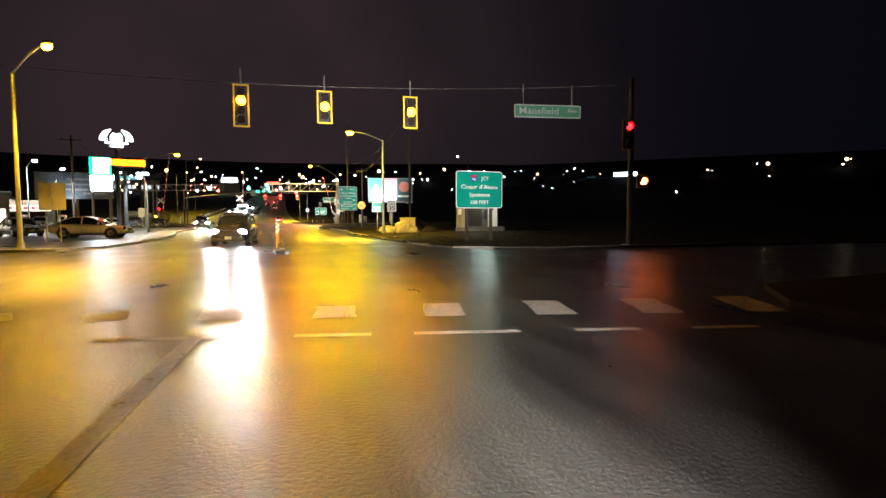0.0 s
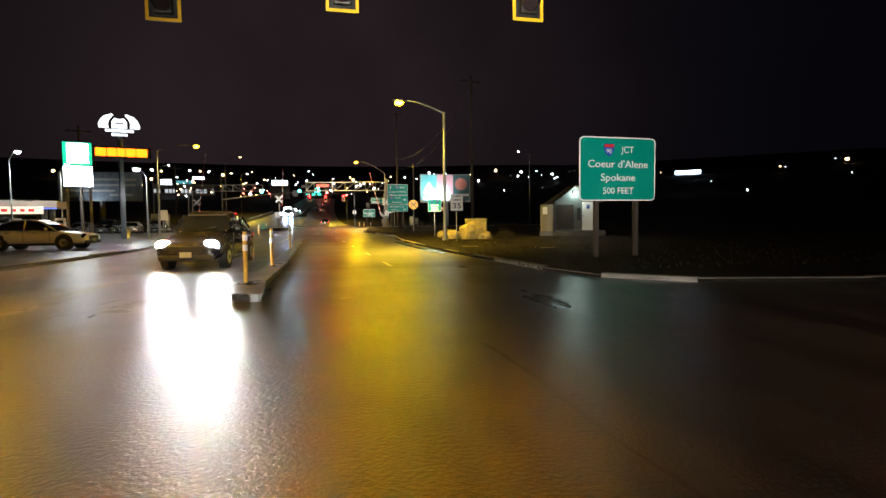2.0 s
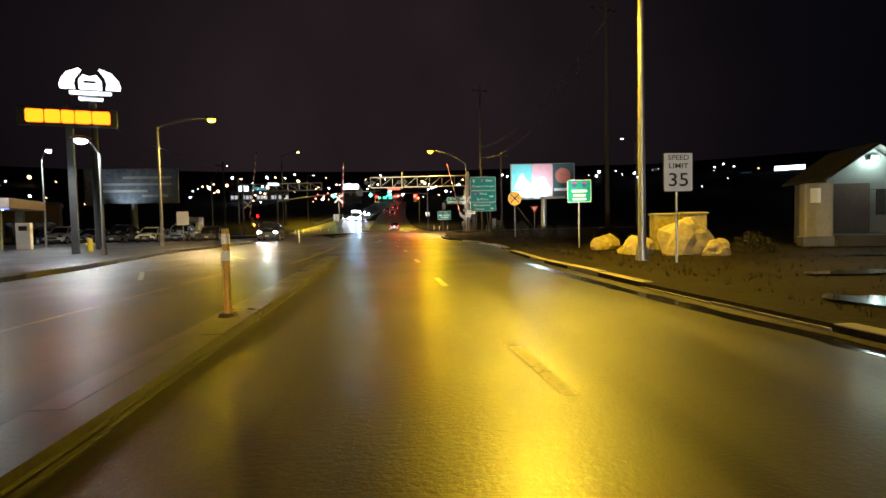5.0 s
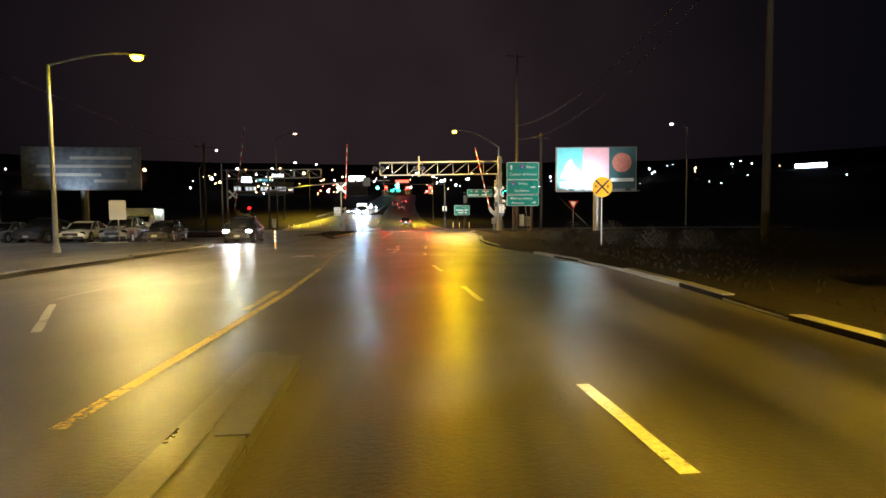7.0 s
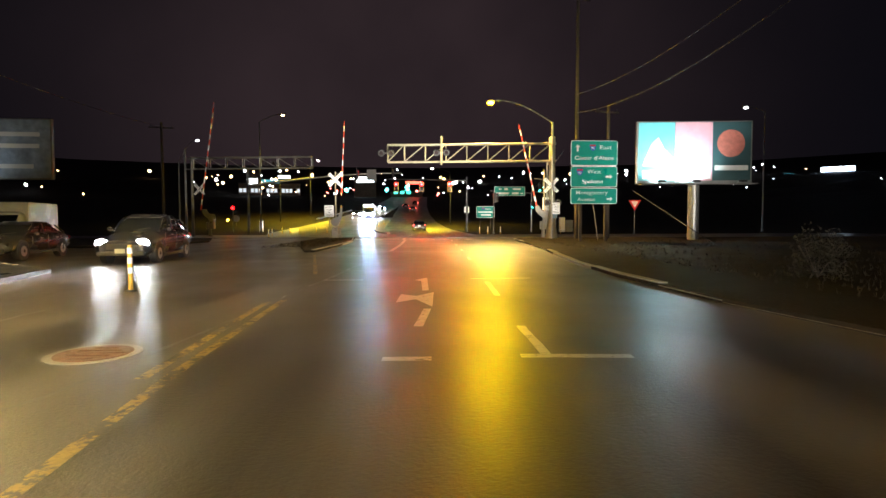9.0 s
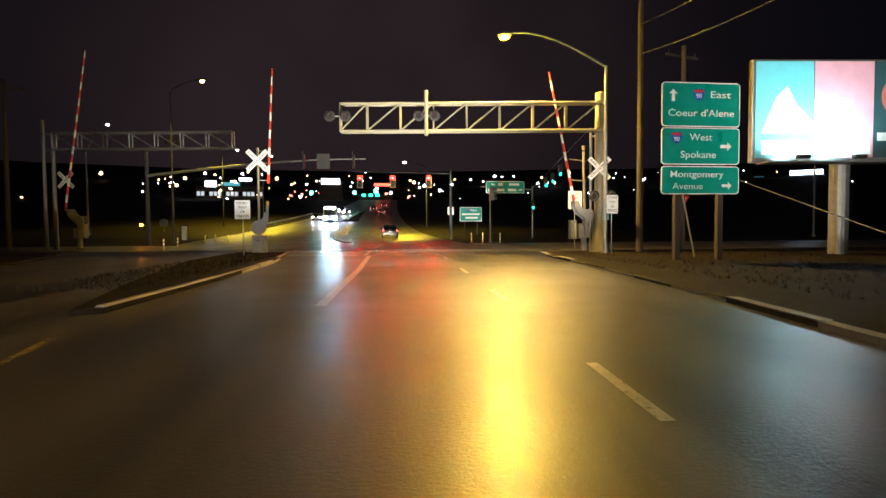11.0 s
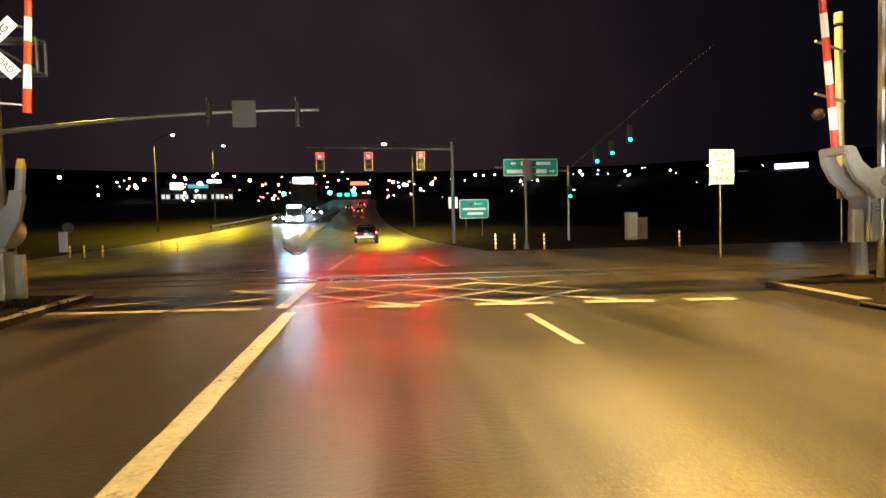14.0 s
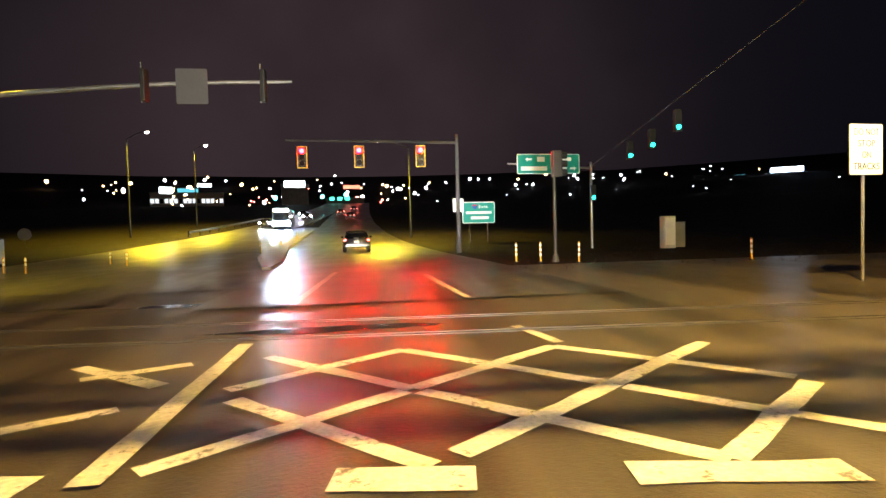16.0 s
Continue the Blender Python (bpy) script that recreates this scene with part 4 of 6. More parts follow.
for x in (-8.95, -5.2):
    s = thing("traffic_signal", "dark signal hung side-on from the mast arm", "traffic signal", (x, 120.0, 6.4), 80, "signals on the far arm")
    head = part("signal_head", box(B(), 0, 0, 0, 0.3, 0.16, 1.05, 0.03), M_HOUSING, s)
    part("bracket", rod(B(), (0, 0.1, -0.55), (0, 0.1, 0.75), 0.025, seg=6), M_STEEL, head)

s = thing("side_signal", "span wire with green signals for the side street", "signal mast", (12.3, 131.0, 0.0))
part("span_wire", rod(B(), (0.0, 4.0, 5.35), (0.0, -14.0, 8.6), 0.02, seg=6), M_WIRE, s)
part("pole", rod(B(), (0, 4.2, 0), (0, 4.2, 5.6), 0.1, 0.08, 10), M_STEEL, s)
for dy, z in ((-6.1, 5.9), (-3.7, 5.45), (-1.3, 5.25), (3.9, 3.3)):
    head = part("signal_head", box(B(), 0, dy, z + 0.3, 0.34, 0.22, 1.0, 0.03), M_HOUSING, s)
    part("lens", ball(B(), (0, dy - 0.12, z), 0.105), G_GREEN, head)
part("sign_arm", rod(B(), (0, 4.2, 5.2), (-5.6, 3.75, 5.5), 0.07, 0.05, 10), M_STEEL, s)
s = thing("guide_sign", "wide green overhead sign with two arrows, on a steel arm", "road sign", (9.25, 134.45, 5.42), 3)
panel(s, 4.1, 1.24, 0, 0, M_GREEN, M_WHITE, 0.05, 0.1)
arrow(s, -1.3, 0.29, 0.42, 90)
arrow(s, 1.62, -0.28, 0.42, -90)
bars(s, [(-0.5, 0.29, 0.5, 0.3), (0.95, 0.29, 1.1, 0.22), (-0.95, -0.28, 1.7, 0.26), (0.75, -0.28, 0.9, 0.26)], M_WHITE)
s = thing("traffic_signal", "dark signal head on a slim post facing the side street", "traffic signal", (5.85, 123.3, 0.0), 0)
part("post", rod(B(), (0, 0, 0), (0, 0, 4.5), 0.075, 0.06, 12), M_DIMMETAL, s)
part("base", rod(B(), (0, 0, 0), (0, 0, 0.3), 0.17, 0.12, 12), M_DIMMETAL, s)
head = part("signal_head", box(B(), 0.12, 0, 4.1, 0.42, 0.3, 1.1, 0.04), M_HOUSING, s)
for z in (4.45, 4.1, 3.75):
    part("hood", rod(B(), (0.33, 0, z), (0.55, 0, z), 0.15, 0.14, 14), M_HOUSING, head)


# ---- street lamps ----
def street_lamp(base, head, label, on=G_SODIUM, r=0.11, group="sodium street lamps", mat=M_STEEL, bow=0.55):
    """A tapered pole with a bowed arm that carries a flat luminaire; head is the lens."""
    bx, by, bz = base
    s = thing("street_lamp", label, "street lamp", base, 0, group)
    hx, hy, hz = head[0] - bx, head[1] - by, head[2] - bz
    part("pole", rod(B(), (0, 0, 0), (0, 0, hz - bow), r, r * 0.62, 14), mat, s)
    part("base", rod(B(), (0, 0, 0), (0, 0, 0.35), r * 1.6, r * 1.25, 14), mat, s)
    bend = [(hx * u * 0.93, hy * u * 0.93, hz - bow - 0.05 + (bow + 0.17) * math.sin(u * math.pi / 2)) for u in (k / 8 for k in range(9))]
    bm = tube(B(), bend, r * 0.42)
    part("arm", bm, mat, s)
    bm = B()
    a = math.atan2(hy, hx)
    m = Matrix.Rotation(a, 3, "Z")
    ball(bm, (0, 0, 0), 1, 0.42, 0.17, 0.11, 16)
    for v in bm.verts:
        v.co = m @ v.co + Vector((hx, hy, hz + 0.1))
    part("luminaire", bm, mat, s, smooth=True)
    bm = B()
    ball(bm, (0, 0, 0), 1, 0.25, 0.17, 0.14, 14)
    for v in bm.verts:
        v.co = m @ v.co + Vector((hx, hy, hz - 0.03))
    part("lens", bm, on, s, smooth=True)
    return s


street_lamp((7.2, 44.95, 0.1), (4.6, 45.1, 8.13), "tall steel street lamp with a lit sodium head", G_SODIUM_NEAR)
street_lamp((-15.8, 69.0, 0.1), (-12.5, 69.8, 8.6), "tall steel street lamp with a lit sodium head")
street_lamp((7.9, 102.4, 0.1), (3.43, 104.0, 10.6), "tall street lamp leaning over the gantry, lit", G_SODIUM_BARE, bow=1.8)
street_lamp((-11.6, 28.6, 0.1), (-9.3, 26.0, 8.34), "street lamp with a lit sodium head at the corner", G_SODIUM_DEEP)
# far poles coloured black so their own lamplight does not show on them
street_lamp((-31.6, 174.0, rise(-32, 174)), (-28.6, 172.4, 14.3), "tall lit street lamp beside the far road", G_FARLAMP, mat=M_HOUSING)
street_lamp((-30.0, 195.0, rise(-30, 195)), (-27.9, 194.0, 16.0), "tall lit street lamp beside the far road", G_FARLAMP, mat=M_HOUSING)
street_lamp((2.2, 159.0, rise(2, 159)), (-1.0, 158.0, 10.7), "lit street lamp past the signals", G_FARLAMP, mat=M_HOUSING)
street_lamp((-21.0, 126.0, 0.1), (-18.0, 125.0, 13.6), "tall lit street lamp past the tracks", G_FARWARM, mat=M_HOUSING)
s = street_lamp((-42.4, 153.0, rise(-42, 153)), (-37.8, 149.4, 14.3), "tall lit street lamp with a diamond sign on its pole", G_WHITE, 0.15, bow=3.0)
part("sign_back", box(B(), 0, -0.2, 0.85, 0.9, 0.02, 0.9, 0.006, Euler((0, radians(45), 0)).to_matrix()), M_BACK, s, "bare grey sign back")
street_lamp((43.0, 134.0, rise(43, 134)), (40.2, 133.6, 16.3), "tall lit lamp behind the billboard", G_WHITE)
street_lamp((-12.7, 56.3, 0.1), (-13.2, 55.8, 5.15), "lot lamp on a dark square pole", G_LOT, 0.08, "lot lamps")
street_lamp((-23.79, 60.6, 0.1), (-22.89, 60.0, 6.8), "lot lamp on a dark pole", G_WHITE, 0.08, "lot lamps")
street_lamp((-25.69, 72.6, 0.1), (-24.79, 72.0, 7.0), "lot lamp on a dark pole", G_WHITE, 0.08, "lot lamps")


# ---- railway crossing ----
def truss(parent, xs, z0, z1, y0=0.0, depth=0.4, lean=1, mat=M_TRUSS):
    """A box truss along x with posts at xs: four chords, posts, and slanting braces on its face."""
    for name, z in (("top_chord", z1), ("bottom_chord", z0)):
        for y in (y0, y0 + depth):
            part(name, rod(B(), (xs[0], y, z), (xs[-1], y, z), 0.07, seg=8), mat, parent)
    for x in xs:
        for y in (y0, y0 + depth):
            part("truss_post", rod(B(), (x, y, z0), (x, y, z1), 0.045, seg=6), mat, parent)
        for z in (z0, z1):
            part("cross_tie", rod(B(), (x, y0, z), (x, y0 + depth, z), 0.03, seg=6), mat, parent)
    for x, xn in zip(xs, xs[1:]):
        a, b = (z0, z1) if lean > 0 else (z1, z0)
        part("brace", rod(B(), (x, y0, a), (xn, y0, b), 0.042, seg=6), mat, parent)


def cut_plate(outline, y0, y1):
    """A thick plate in the xz plane with a small bevel along its rims."""
    bm = B()
    f = [bm.verts.new((x, y0, z)) for x, z in outline]
    r = [bm.verts.new((x, y1, z)) for x, z in outline]
    bm.faces.new(f), bm.faces.new(r[::-1])
    n = len(outline)
    for i in range(n):
        bm.faces.new((f[i], f[(i + 1) % n], r[(i + 1) % n], r[i]))
    bmesh.ops.recalc_face_normals(bm, faces=bm.faces)
    bmesh.ops.bevel(bm, geom=[e for e in bm.edges if abs(e.verts[0].co.y - e.verts[1].co.y) < 1e-6], offset=0.018, segments=2, affect="EDGES")
    return bm


def crossbuck(parent, cx, cy, cz, s=1.42):
    for a, texts in ((45, (("RAIL", -0.29), ("ROAD", 0.29))), (-45, (("CROSSING", 0.0),))):
        m = Euler((0, radians(a), 0)).to_matrix()
        bm = B()
        front = cy - (0.0 if a > 0 else 0.014)
        box(bm, cx, front, cz, s, 0.01, 0.25, 0.004, m)
        blade = part("crossbuck_blade", bm, M_WHITE, parent)
        for text, u in texts:
            words(blade, text, 0.17, u * s, 0.0, M_BLACK, 0.0, s * (0.3 if u else 0.8), Matrix.Translation((cx, front - 0.009, cz)) @ m.to_4x4())


def flasher_pair(parent, cx, cy, cz, gap=0.38, mat=M_HOUSING):
    part("flasher_arm", rod(B(), (cx - gap, cy + 0.06, cz), (cx + gap, cy + 0.06, cz), 0.03, seg=8), M_STEEL, parent)
    for s in (-1, 1):
        bm = B()
        rod(bm, (cx + s * gap, cy, cz), (cx + s * gap, cy + 0.015, cz), 0.27, seg=24)
        disc = part("flasher_disc", bm, mat, parent)
        part("flasher_lens", rod(B(), (cx + s * gap, cy - 0.03, cz), (cx + s * gap, cy - 0.01, cz), 0.15, seg=18), M_LENS_OFF, disc)
        bm = B()
        for i in range(10):
            a0, a1 = radians(20 * i - 10), radians(20 * i + 10)
            q = [(cx + s * gap + 0.17 * math.cos(a), cz + 0.17 * math.sin(a)) for a in (a0, a1)]
            bm.faces.new([bm.verts.new(v) for v in ((q[0][0], cy, q[0][1]), (q[1][0], cy, q[1][1]), (q[1][0], cy - 0.25, q[1][1]), (q[0][0], cy - 0.25, q[0][1]))])
        part("hood", bm, M_HOUSING, disc)


def gate_arm(parent, foot, tip, stripes=11):
    """A raised barrier arm in red and white bands."""
    a, b = Vector(foot), Vector(tip)
    for k in range(stripes):
        p, q = a + (b - a) * k / stripes, a + (b - a) * (k + 1) / stripes
        w0, w1 = 0.075 - 0.035 * k / stripes, 0.075 - 0.035 * (k + 1) / stripes
        part("band", rod(B(), p, q, w0, w1, 8), M_BAND_RED if k % 2 == 0 else M_WHITE, parent)


M_BAND_RED = material("red_band", (0.62, 0.05, 0.02), 0.35, spread=0.1, bump=0.02)
M_GATE = material("gate_machine_grey", (0.27, 0.265, 0.25), 0.5, 0.1, spread=0.2, bump=0.1)


def gate_machine(parent, x, y):
    """Pedestal, drive housing, side counterweight and the bent arm that carries the barrier."""
    part("pedestal", rod(B(), (x + 0.1, y, 0), (x + 0.1, y, 0.75), 0.17, 0.13, 12), M_GATE, parent)
    part("base_flange", rod(B(), (x + 0.1, y, 0), (x + 0.1, y, 0.05), 0.26, seg=12), M_RUST, parent)
    body = part("gate_machine", box(B(), x + 0.3, y, 1.16, 0.46, 0.5, 0.92, 0.05), M_GATE, parent)
    part("machine_door", box(B(), x + 0.3, y - 0.26, 1.1, 0.38, 0.03, 0.72, 0.01), M_GATE, body)
    for z in (1.38, 1.31):
        part("vent_slot", box(B(), x + 0.3, y - 0.28, z, 0.24, 0.01, 0.02), M_TRIM, body)
    part("counterweight", box(B(), x - 0.08, y - 0.12, 1.02, 0.24, 0.16, 0.66, 0.03), M_GATE, parent)
    bend = [(0.50, 1.55), (0.53, 1.92), (0.43, 2.1), (0.24, 2.16), (0.04, 2.12), (-0.16, 2.28), (-0.3, 2.55), (-0.52, 2.55), (-0.47, 2.25), (-0.27, 1.92), (-0.02, 1.74), (0.12, 1.55)]
    for y0 in (y - 0.36, y + 0.2):
        part("counterweight_arm", cut_plate([(x + u, z) for u, z in bend], y0, y0 + 0.14), M_GATE, parent)
    part("pivot_cap", rod(B(), (x + 0.3, y - 0.4, 1.9), (x + 0.3, y - 0.35, 1.9), 0.1, seg=16), M_STEEL, parent)
    part("arm_yoke", box(B(), x - 0.41, y, 2.5, 0.22, 0.62, 0.16, 0.03), M_GATE, parent)


s = thing("railway_gantry", "cantilever truss gantry over the road on a flared steel mast", "gantry", (8.25, 104.1, -0.1), -4.0)
bm = B()
rod(bm, (0, 0, 0.0), (0, 0, 1.5), 0.52, 0.28, 20)
part("flared_base", bm, M_TRUSS, s)
part("mast", rod(B(), (0, 0, 1.4), (0, 0, 8.0), 0.27, 0.24, 18), M_TRUSS, s)
part("mast_cap", ball(B(), (0, 0, 8.0), 0.26, 1, 1, 0.5), M_TRUSS, s)
part("conduit", rod(B(), (-0.3, 0.58, 0.1), (-0.3, 0.58, 6.3), 0.07, seg=8), M_STEEL, s)
for z in (1.4, 3.0, 4.6, 6.0):
    part("conduit_strap", box(B(), -0.16, 0.42, z, 0.36, 0.07, 0.1, 0.01), M_STEEL, s)
truss(s, [-12.85] + [-0.1 - 1.634 * k for k in range(7, -1, -1)], 6.2, 7.54, -0.3)
for z in (6.2, 7.54):
    part("end_bracket", box(B(), -0.05, -0.12, z, 0.5, 0.5, 0.2, 0.03), M_TRUSS, s)
    part("mast_band", rod(B(), (0, 0, z - 0.1), (0, 0, z + 0.1), 0.3, seg=18), M_TRUSS, s)
part("joint_post", rod(B(), (-8.63, -0.34, 5.95), (-8.63, -0.34, 8.15), 0.09, seg=8), M_TRUSS, s)
flasher_pair(s, -8.6, -0.75, 6.85)
flasher_pair(s, -12.9, -0.75, 6.85)
crossbuck(s, -0.12, -0.36, 4.3)
flasher_pair(s, 0.0, -0.5, 2.95, 0.42)
part("control_box", box(B(), 0.2, -0.22, 2.25, 0.34, 0.3, 1.0, 0.03), material("blue_box", (0.16, 0.30, 0.42), 0.5, spread=0.2), s)

s = thing("railway_gate", "raised red and white railway gate arm with grey machine", "railway gate", (7.65, 104.95, 0.08), 0, "railway gates")
gate_machine(s, 0, 0)
gate_arm(s, (-0.42, 0.0, 2.5), (-2.05, -1.1, 8.8), 15)
part("guard_pole", rod(B(), (0.38, 0.75, 1.6), (0.3, 0.75, 5.2), 0.075, seg=10), M_TRUSS, s)
part("pole_cap", rod(B(), (0.3, 0.75, 5.28), (0.3, 0.75, 5.5), 0.085, seg=10), M_TRUSS, s)
for z in (3.7, 4.75):
    part("rung", rod(B(), (-0.6, 0.3, z), (0.45, 0.75, z - 0.05), 0.03, seg=6), M_TRUSS, s)
part("gate_light", ball(B(), (-0.5, 0.35, 3.3), 0.12), M_LENS_OFF, s)

s = thing("railway_gate", "raised red and white gate arm on a slim pole with crossbuck", "railway gate", (-8.98, 106.35, 0.05), 0, "railway gates")
part("mast", rod(B(), (0, 0, 0), (0, 0, 5.45), 0.075, 0.065, 12), M_TRUSS, s)
cabinet = part("relay_cabinet", box(B(), -0.02, -0.15, 0.5, 0.52, 0.42, 0.92, 0.03), M_GATE, s)
for z in (0.82, 0.7):
    part("vent_slot", box(B(), 0.0, -0.365, z, 0.2, 0.01, 0.03), M_TRIM, cabinet)
part("side_post", box(B(), 0.32, 0.0, 0.45, 0.14, 0.14, 0.9, 0.01), M_GATE, s)
crossbuck(s, 0.0, -0.13, 4.78)
part("drive_drum", rod(B(), (-0.06, -0.1, 1.36), (-0.06, 0.3, 1.36), 0.35, seg=22), M_GATE, s)
part("counterweight_arm", cut_plate([(-0.1, 1.05), (0.2, 1.1), (0.42, 1.5), (0.54, 2.0), (0.5, 2.12), (0.3, 2.12), (0.24, 1.85), (0.05, 1.7)], -0.2, -0.06), M_GATE, s)
stub = part("arm_stub", rod(B(), (0.43, -0.1, 2.05), (0.45, -0.05, 2.55), 0.085, 0.08, 10), M_GATE, s)
part("stub_cap", rod(B(), (0.45, -0.05, 2.52), (0.46, -0.05, 2.72), 0.09, 0.06, 10), M_POSTYELLOW, stub, "worn yellow cap")
gate_arm(s, (0.44, 0.25, 3.65), (0.72, 0.4, 9.65), 13)
for z in (3.8, 5.3):
    part("arm_clip", rod(B(), (0.0, 0.05, z), (0.46, 0.26, z), 0.025, seg=6), M_STEEL, s)

s = thing("railway_gantry", "grey cantilever gantry over the oncoming carriageway", "gantry", (-24.5, 115.7, -0.1), -5.7)
part("mast", rod(B(), (0, 0, 0), (0, 0, 7.9), 0.14, 0.12, 14), M_STEEL, s)
part("mast", rod(B(), (-0.72, 0.1, 0), (-0.72, 0.1, 8.7), 0.12, 0.1, 14), M_STEEL, s)
for z in (6.7, 7.75):
    part("mast_tie", rod(B(), (-0.72, 0.1, z), (0.1, 0, z), 0.05, seg=8), M_STEEL, s)
truss(s, [0.1 + 1.7 * k for k in range(8)], 6.7, 7.75, -0.2, lean=-1, mat=M_STEEL)
flasher_pair(s, 7.6, 0.6, 7.25)
crossbuck(s, 0.55, 0.32, 4.75)
s = thing("railway_gate", "raised gate arm beside the oncoming carriageway", "railway gate", (-22.6, 114.8, 0.08), 0, "railway gates")
gate_machine(s, 0, 0)
gate_arm(s, (-0.75, 0.0, 2.5), (0.6, 0.4, 12.9), 20)

s = thing("crossing_flasher", "railway flasher post with one red lamp lit", "flasher", (-29.34, 140.5, rise(-29, 140)), 0)
part("pole", rod(B(), (0, 0, 0), (0, 0, 3.45), 0.07, seg=10), M_STEEL, s)
part("lamp_arm", rod(B(), (-0.72, 0, 1.6), (0, 0, 1.6), 0.03, seg=6), M_STEEL, s)
part("red_lamp", ball(B(), (0, -0.15, 3.3), 0.22), G_RED_SIDE, s)
part("amber_lamp", ball(B(), (-0.72, -0.15, 1.6), 0.17), G_AMBER_DIM, s)


# ---- billboards ----
s = thing("billboard", "lit roadside billboard in teal, pink and dark panels", "billboard", (17.2, 99.4, -0.15), -3)
part("frame", box(B(), 0, 0.15, 6.35, 8.0, 0.3, 4.35, 0.05), M_STEEL, s)
G_BB = [("poster_teal", (0.16, 0.55, 0.60), -2.62, 2.5), ("poster_pink", (0.78, 0.36, 0.42), -0.05, 2.55), ("poster_dark", (0.03, 0.08, 0.09), 2.56, 2.6)]
for name, colour, x, w in G_BB:
    part(name, plate(B(), w, 4.05, 0.02, 0.02, -0.03, x, 6.4), material(name, colour, 0.5, spread=0.12, bump=0.02), s)
bm = B()
bm.faces.new([bm.verts.new((x, -0.04, z)) for x, z in ((-3.6, 5.4), (-3.0, 6.9), (-2.5, 7.4), (-2.1, 6.6), (-1.4, 5.9), (-1.4, 4.5), (-3.6, 4.5))])
part("poster_shape", bm, M_WHITE, s)
part("poster_band", plate(B(), 2.2, 0.3, 0.01, 0.02, -0.045, -2.5, 5.25), material("poster_blue", (0.10, 0.42, 0.52), 0.5, spread=0.1), s)
# white shape painted on the pink panel for its flood-bleached lower middle
bm = B()
bm.faces.new([bm.verts.new((x, -0.04, z)) for x, z in ((-1.2, 4.5), (-1.1, 5.6), (-0.6, 6.4), (-0.2, 6.9), (0.3, 6.8), (0.5, 6.1), (1.0, 5.5), (1.15, 4.5))])
part("poster_shape", bm, M_WHITE, s)
bm = B()
rod(bm, (2.5, -0.05, 6.95), (2.5, -0.04, 6.95), 0.95, seg=32)
part("poster_disc", bm, material("poster_coral", (0.55, 0.16, 0.12), 0.5, spread=0.3, patch=3), s)
part("poster_band", plate(B(), 2.3, 0.35, 0.01, 0.02, -0.045, 2.55, 5.25), M_WHITE, s)
part("column", rod(B(), (0.2, 0.5, -0.2), (0.2, 0.5, 4.6), 0.38, seg=16), M_STEEL, s)
part("catwalk", box(B(), 0, -0.6, 4.1, 7.8, 0.9, 0.06), M_STEEL, s)
for x in (-2.7, -0.4, 2.7):
    bm = B()
    rod(bm, (x, -0.2, 4.15), (x, -1.3, 4.2), 0.03, seg=6)
    arm = part("light_bracket", bm, M_STEEL, s)
    part("floodlight", box(B(), x, -1.4, 4.25, 0.5, 0.22, 0.16, 0.03), M_HOUSING, arm)
for x in (-2.2, -0.4):
    m = Matrix.Translation((17.2, 99.4, -0.15)) @ Matrix.Rotation(radians(-3), 4, "Z")
    a, b = m @ Vector((x, -1.45, 4.45)), m @ Vector((x, 0.0, 6.2))
    beam("billboard_flood", a, b, 850 if x < -1 else 650, (0.62, 0.94, 1.0), 130, 0.6, 0.1)

s = thing("billboard", "dim grey-blue billboard on a post behind the lot", "billboard", (-32.7, 99.5, 0.0), 6)
part("frame", box(B(), 0, 0.15, 6.5, 10.6, 0.3, 4.2, 0.05), M_STEEL, s)
part("poster", plate(B(), 10.4, 4.0, 0.02, 0.02, -0.03, 0, 6.5), material("faded_poster", (0.30, 0.36, 0.44), 0.5, spread=0.35, grain=2, patch=0.5), s)
for z, w, x in ((7.5, 5.5, 1.8), (6.7, 8.4, 0.3), (5.9, 6.0, -1.2), (5.3, 3.0, 2.6)):
    part("text_bar", plate(B(), w, 0.3, 0.01, 0.05, -0.045, x, z), M_WHITE, s)
part("column", rod(B(), (0, 0.5, -0.2), (0, 0.5, 4.7), 0.35, seg=14), M_STEEL, s)
m = Matrix.Translation((-32.7, 99.5, 0)) @ Matrix.Rotation(radians(6), 4, "Z")
beam("billboard_flood", m @ Vector((-1, -2.2, 4.0)), m @ Vector((0, 0.0, 7.2)), 170, (0.8, 0.92, 1.0), 130, 0.8, 0.1)


s = thing("guy_guard", "pale slanting guy rod beside the billboard", "guy rod")
part("rod", rod(B(), (14.1, 102.6, 3.7), (14.5, 90.4, -0.1), 0.025, seg=8), M_DIMMETAL, s)


s = thing("guy_guard", "pale slanting guy rod behind the destination sign", "guy rod")
part("guard", rod(B(), (10.12, 99.5, 2.75), (10.3, 98.75, 0.0), 0.035, seg=8), M_STEEL, s)


# ---- roadside hut, boulders, cabinets ----
s = thing("utility_hut", "small pale gabled hut with a lamp over its door", "hut", (17.3, 49.5, 0.1), -12)
W, D, EAVE, PEAK = 2.9, 2.4, 2.35, 3.4
bm = B()
f = [bm.verts.new((x, 0, z)) for x, z in ((-W / 2, 0), (W / 2, 0), (W / 2, EAVE), (0, PEAK), (-W / 2, EAVE))]
b = [bm.verts.new((x, D, z)) for x, z in ((-W / 2, 0), (W / 2, 0), (W / 2, EAVE), (0, PEAK), (-W / 2, EAVE))]
bm.faces.new(f), bm.faces.new(b[::-1])
for i in (0, 1, 4):
    j = (i + 1) % 5
    bm.faces.new((f[i], b[i], b[j], f[j]))
part("wall", bm, M_SIDING, s)
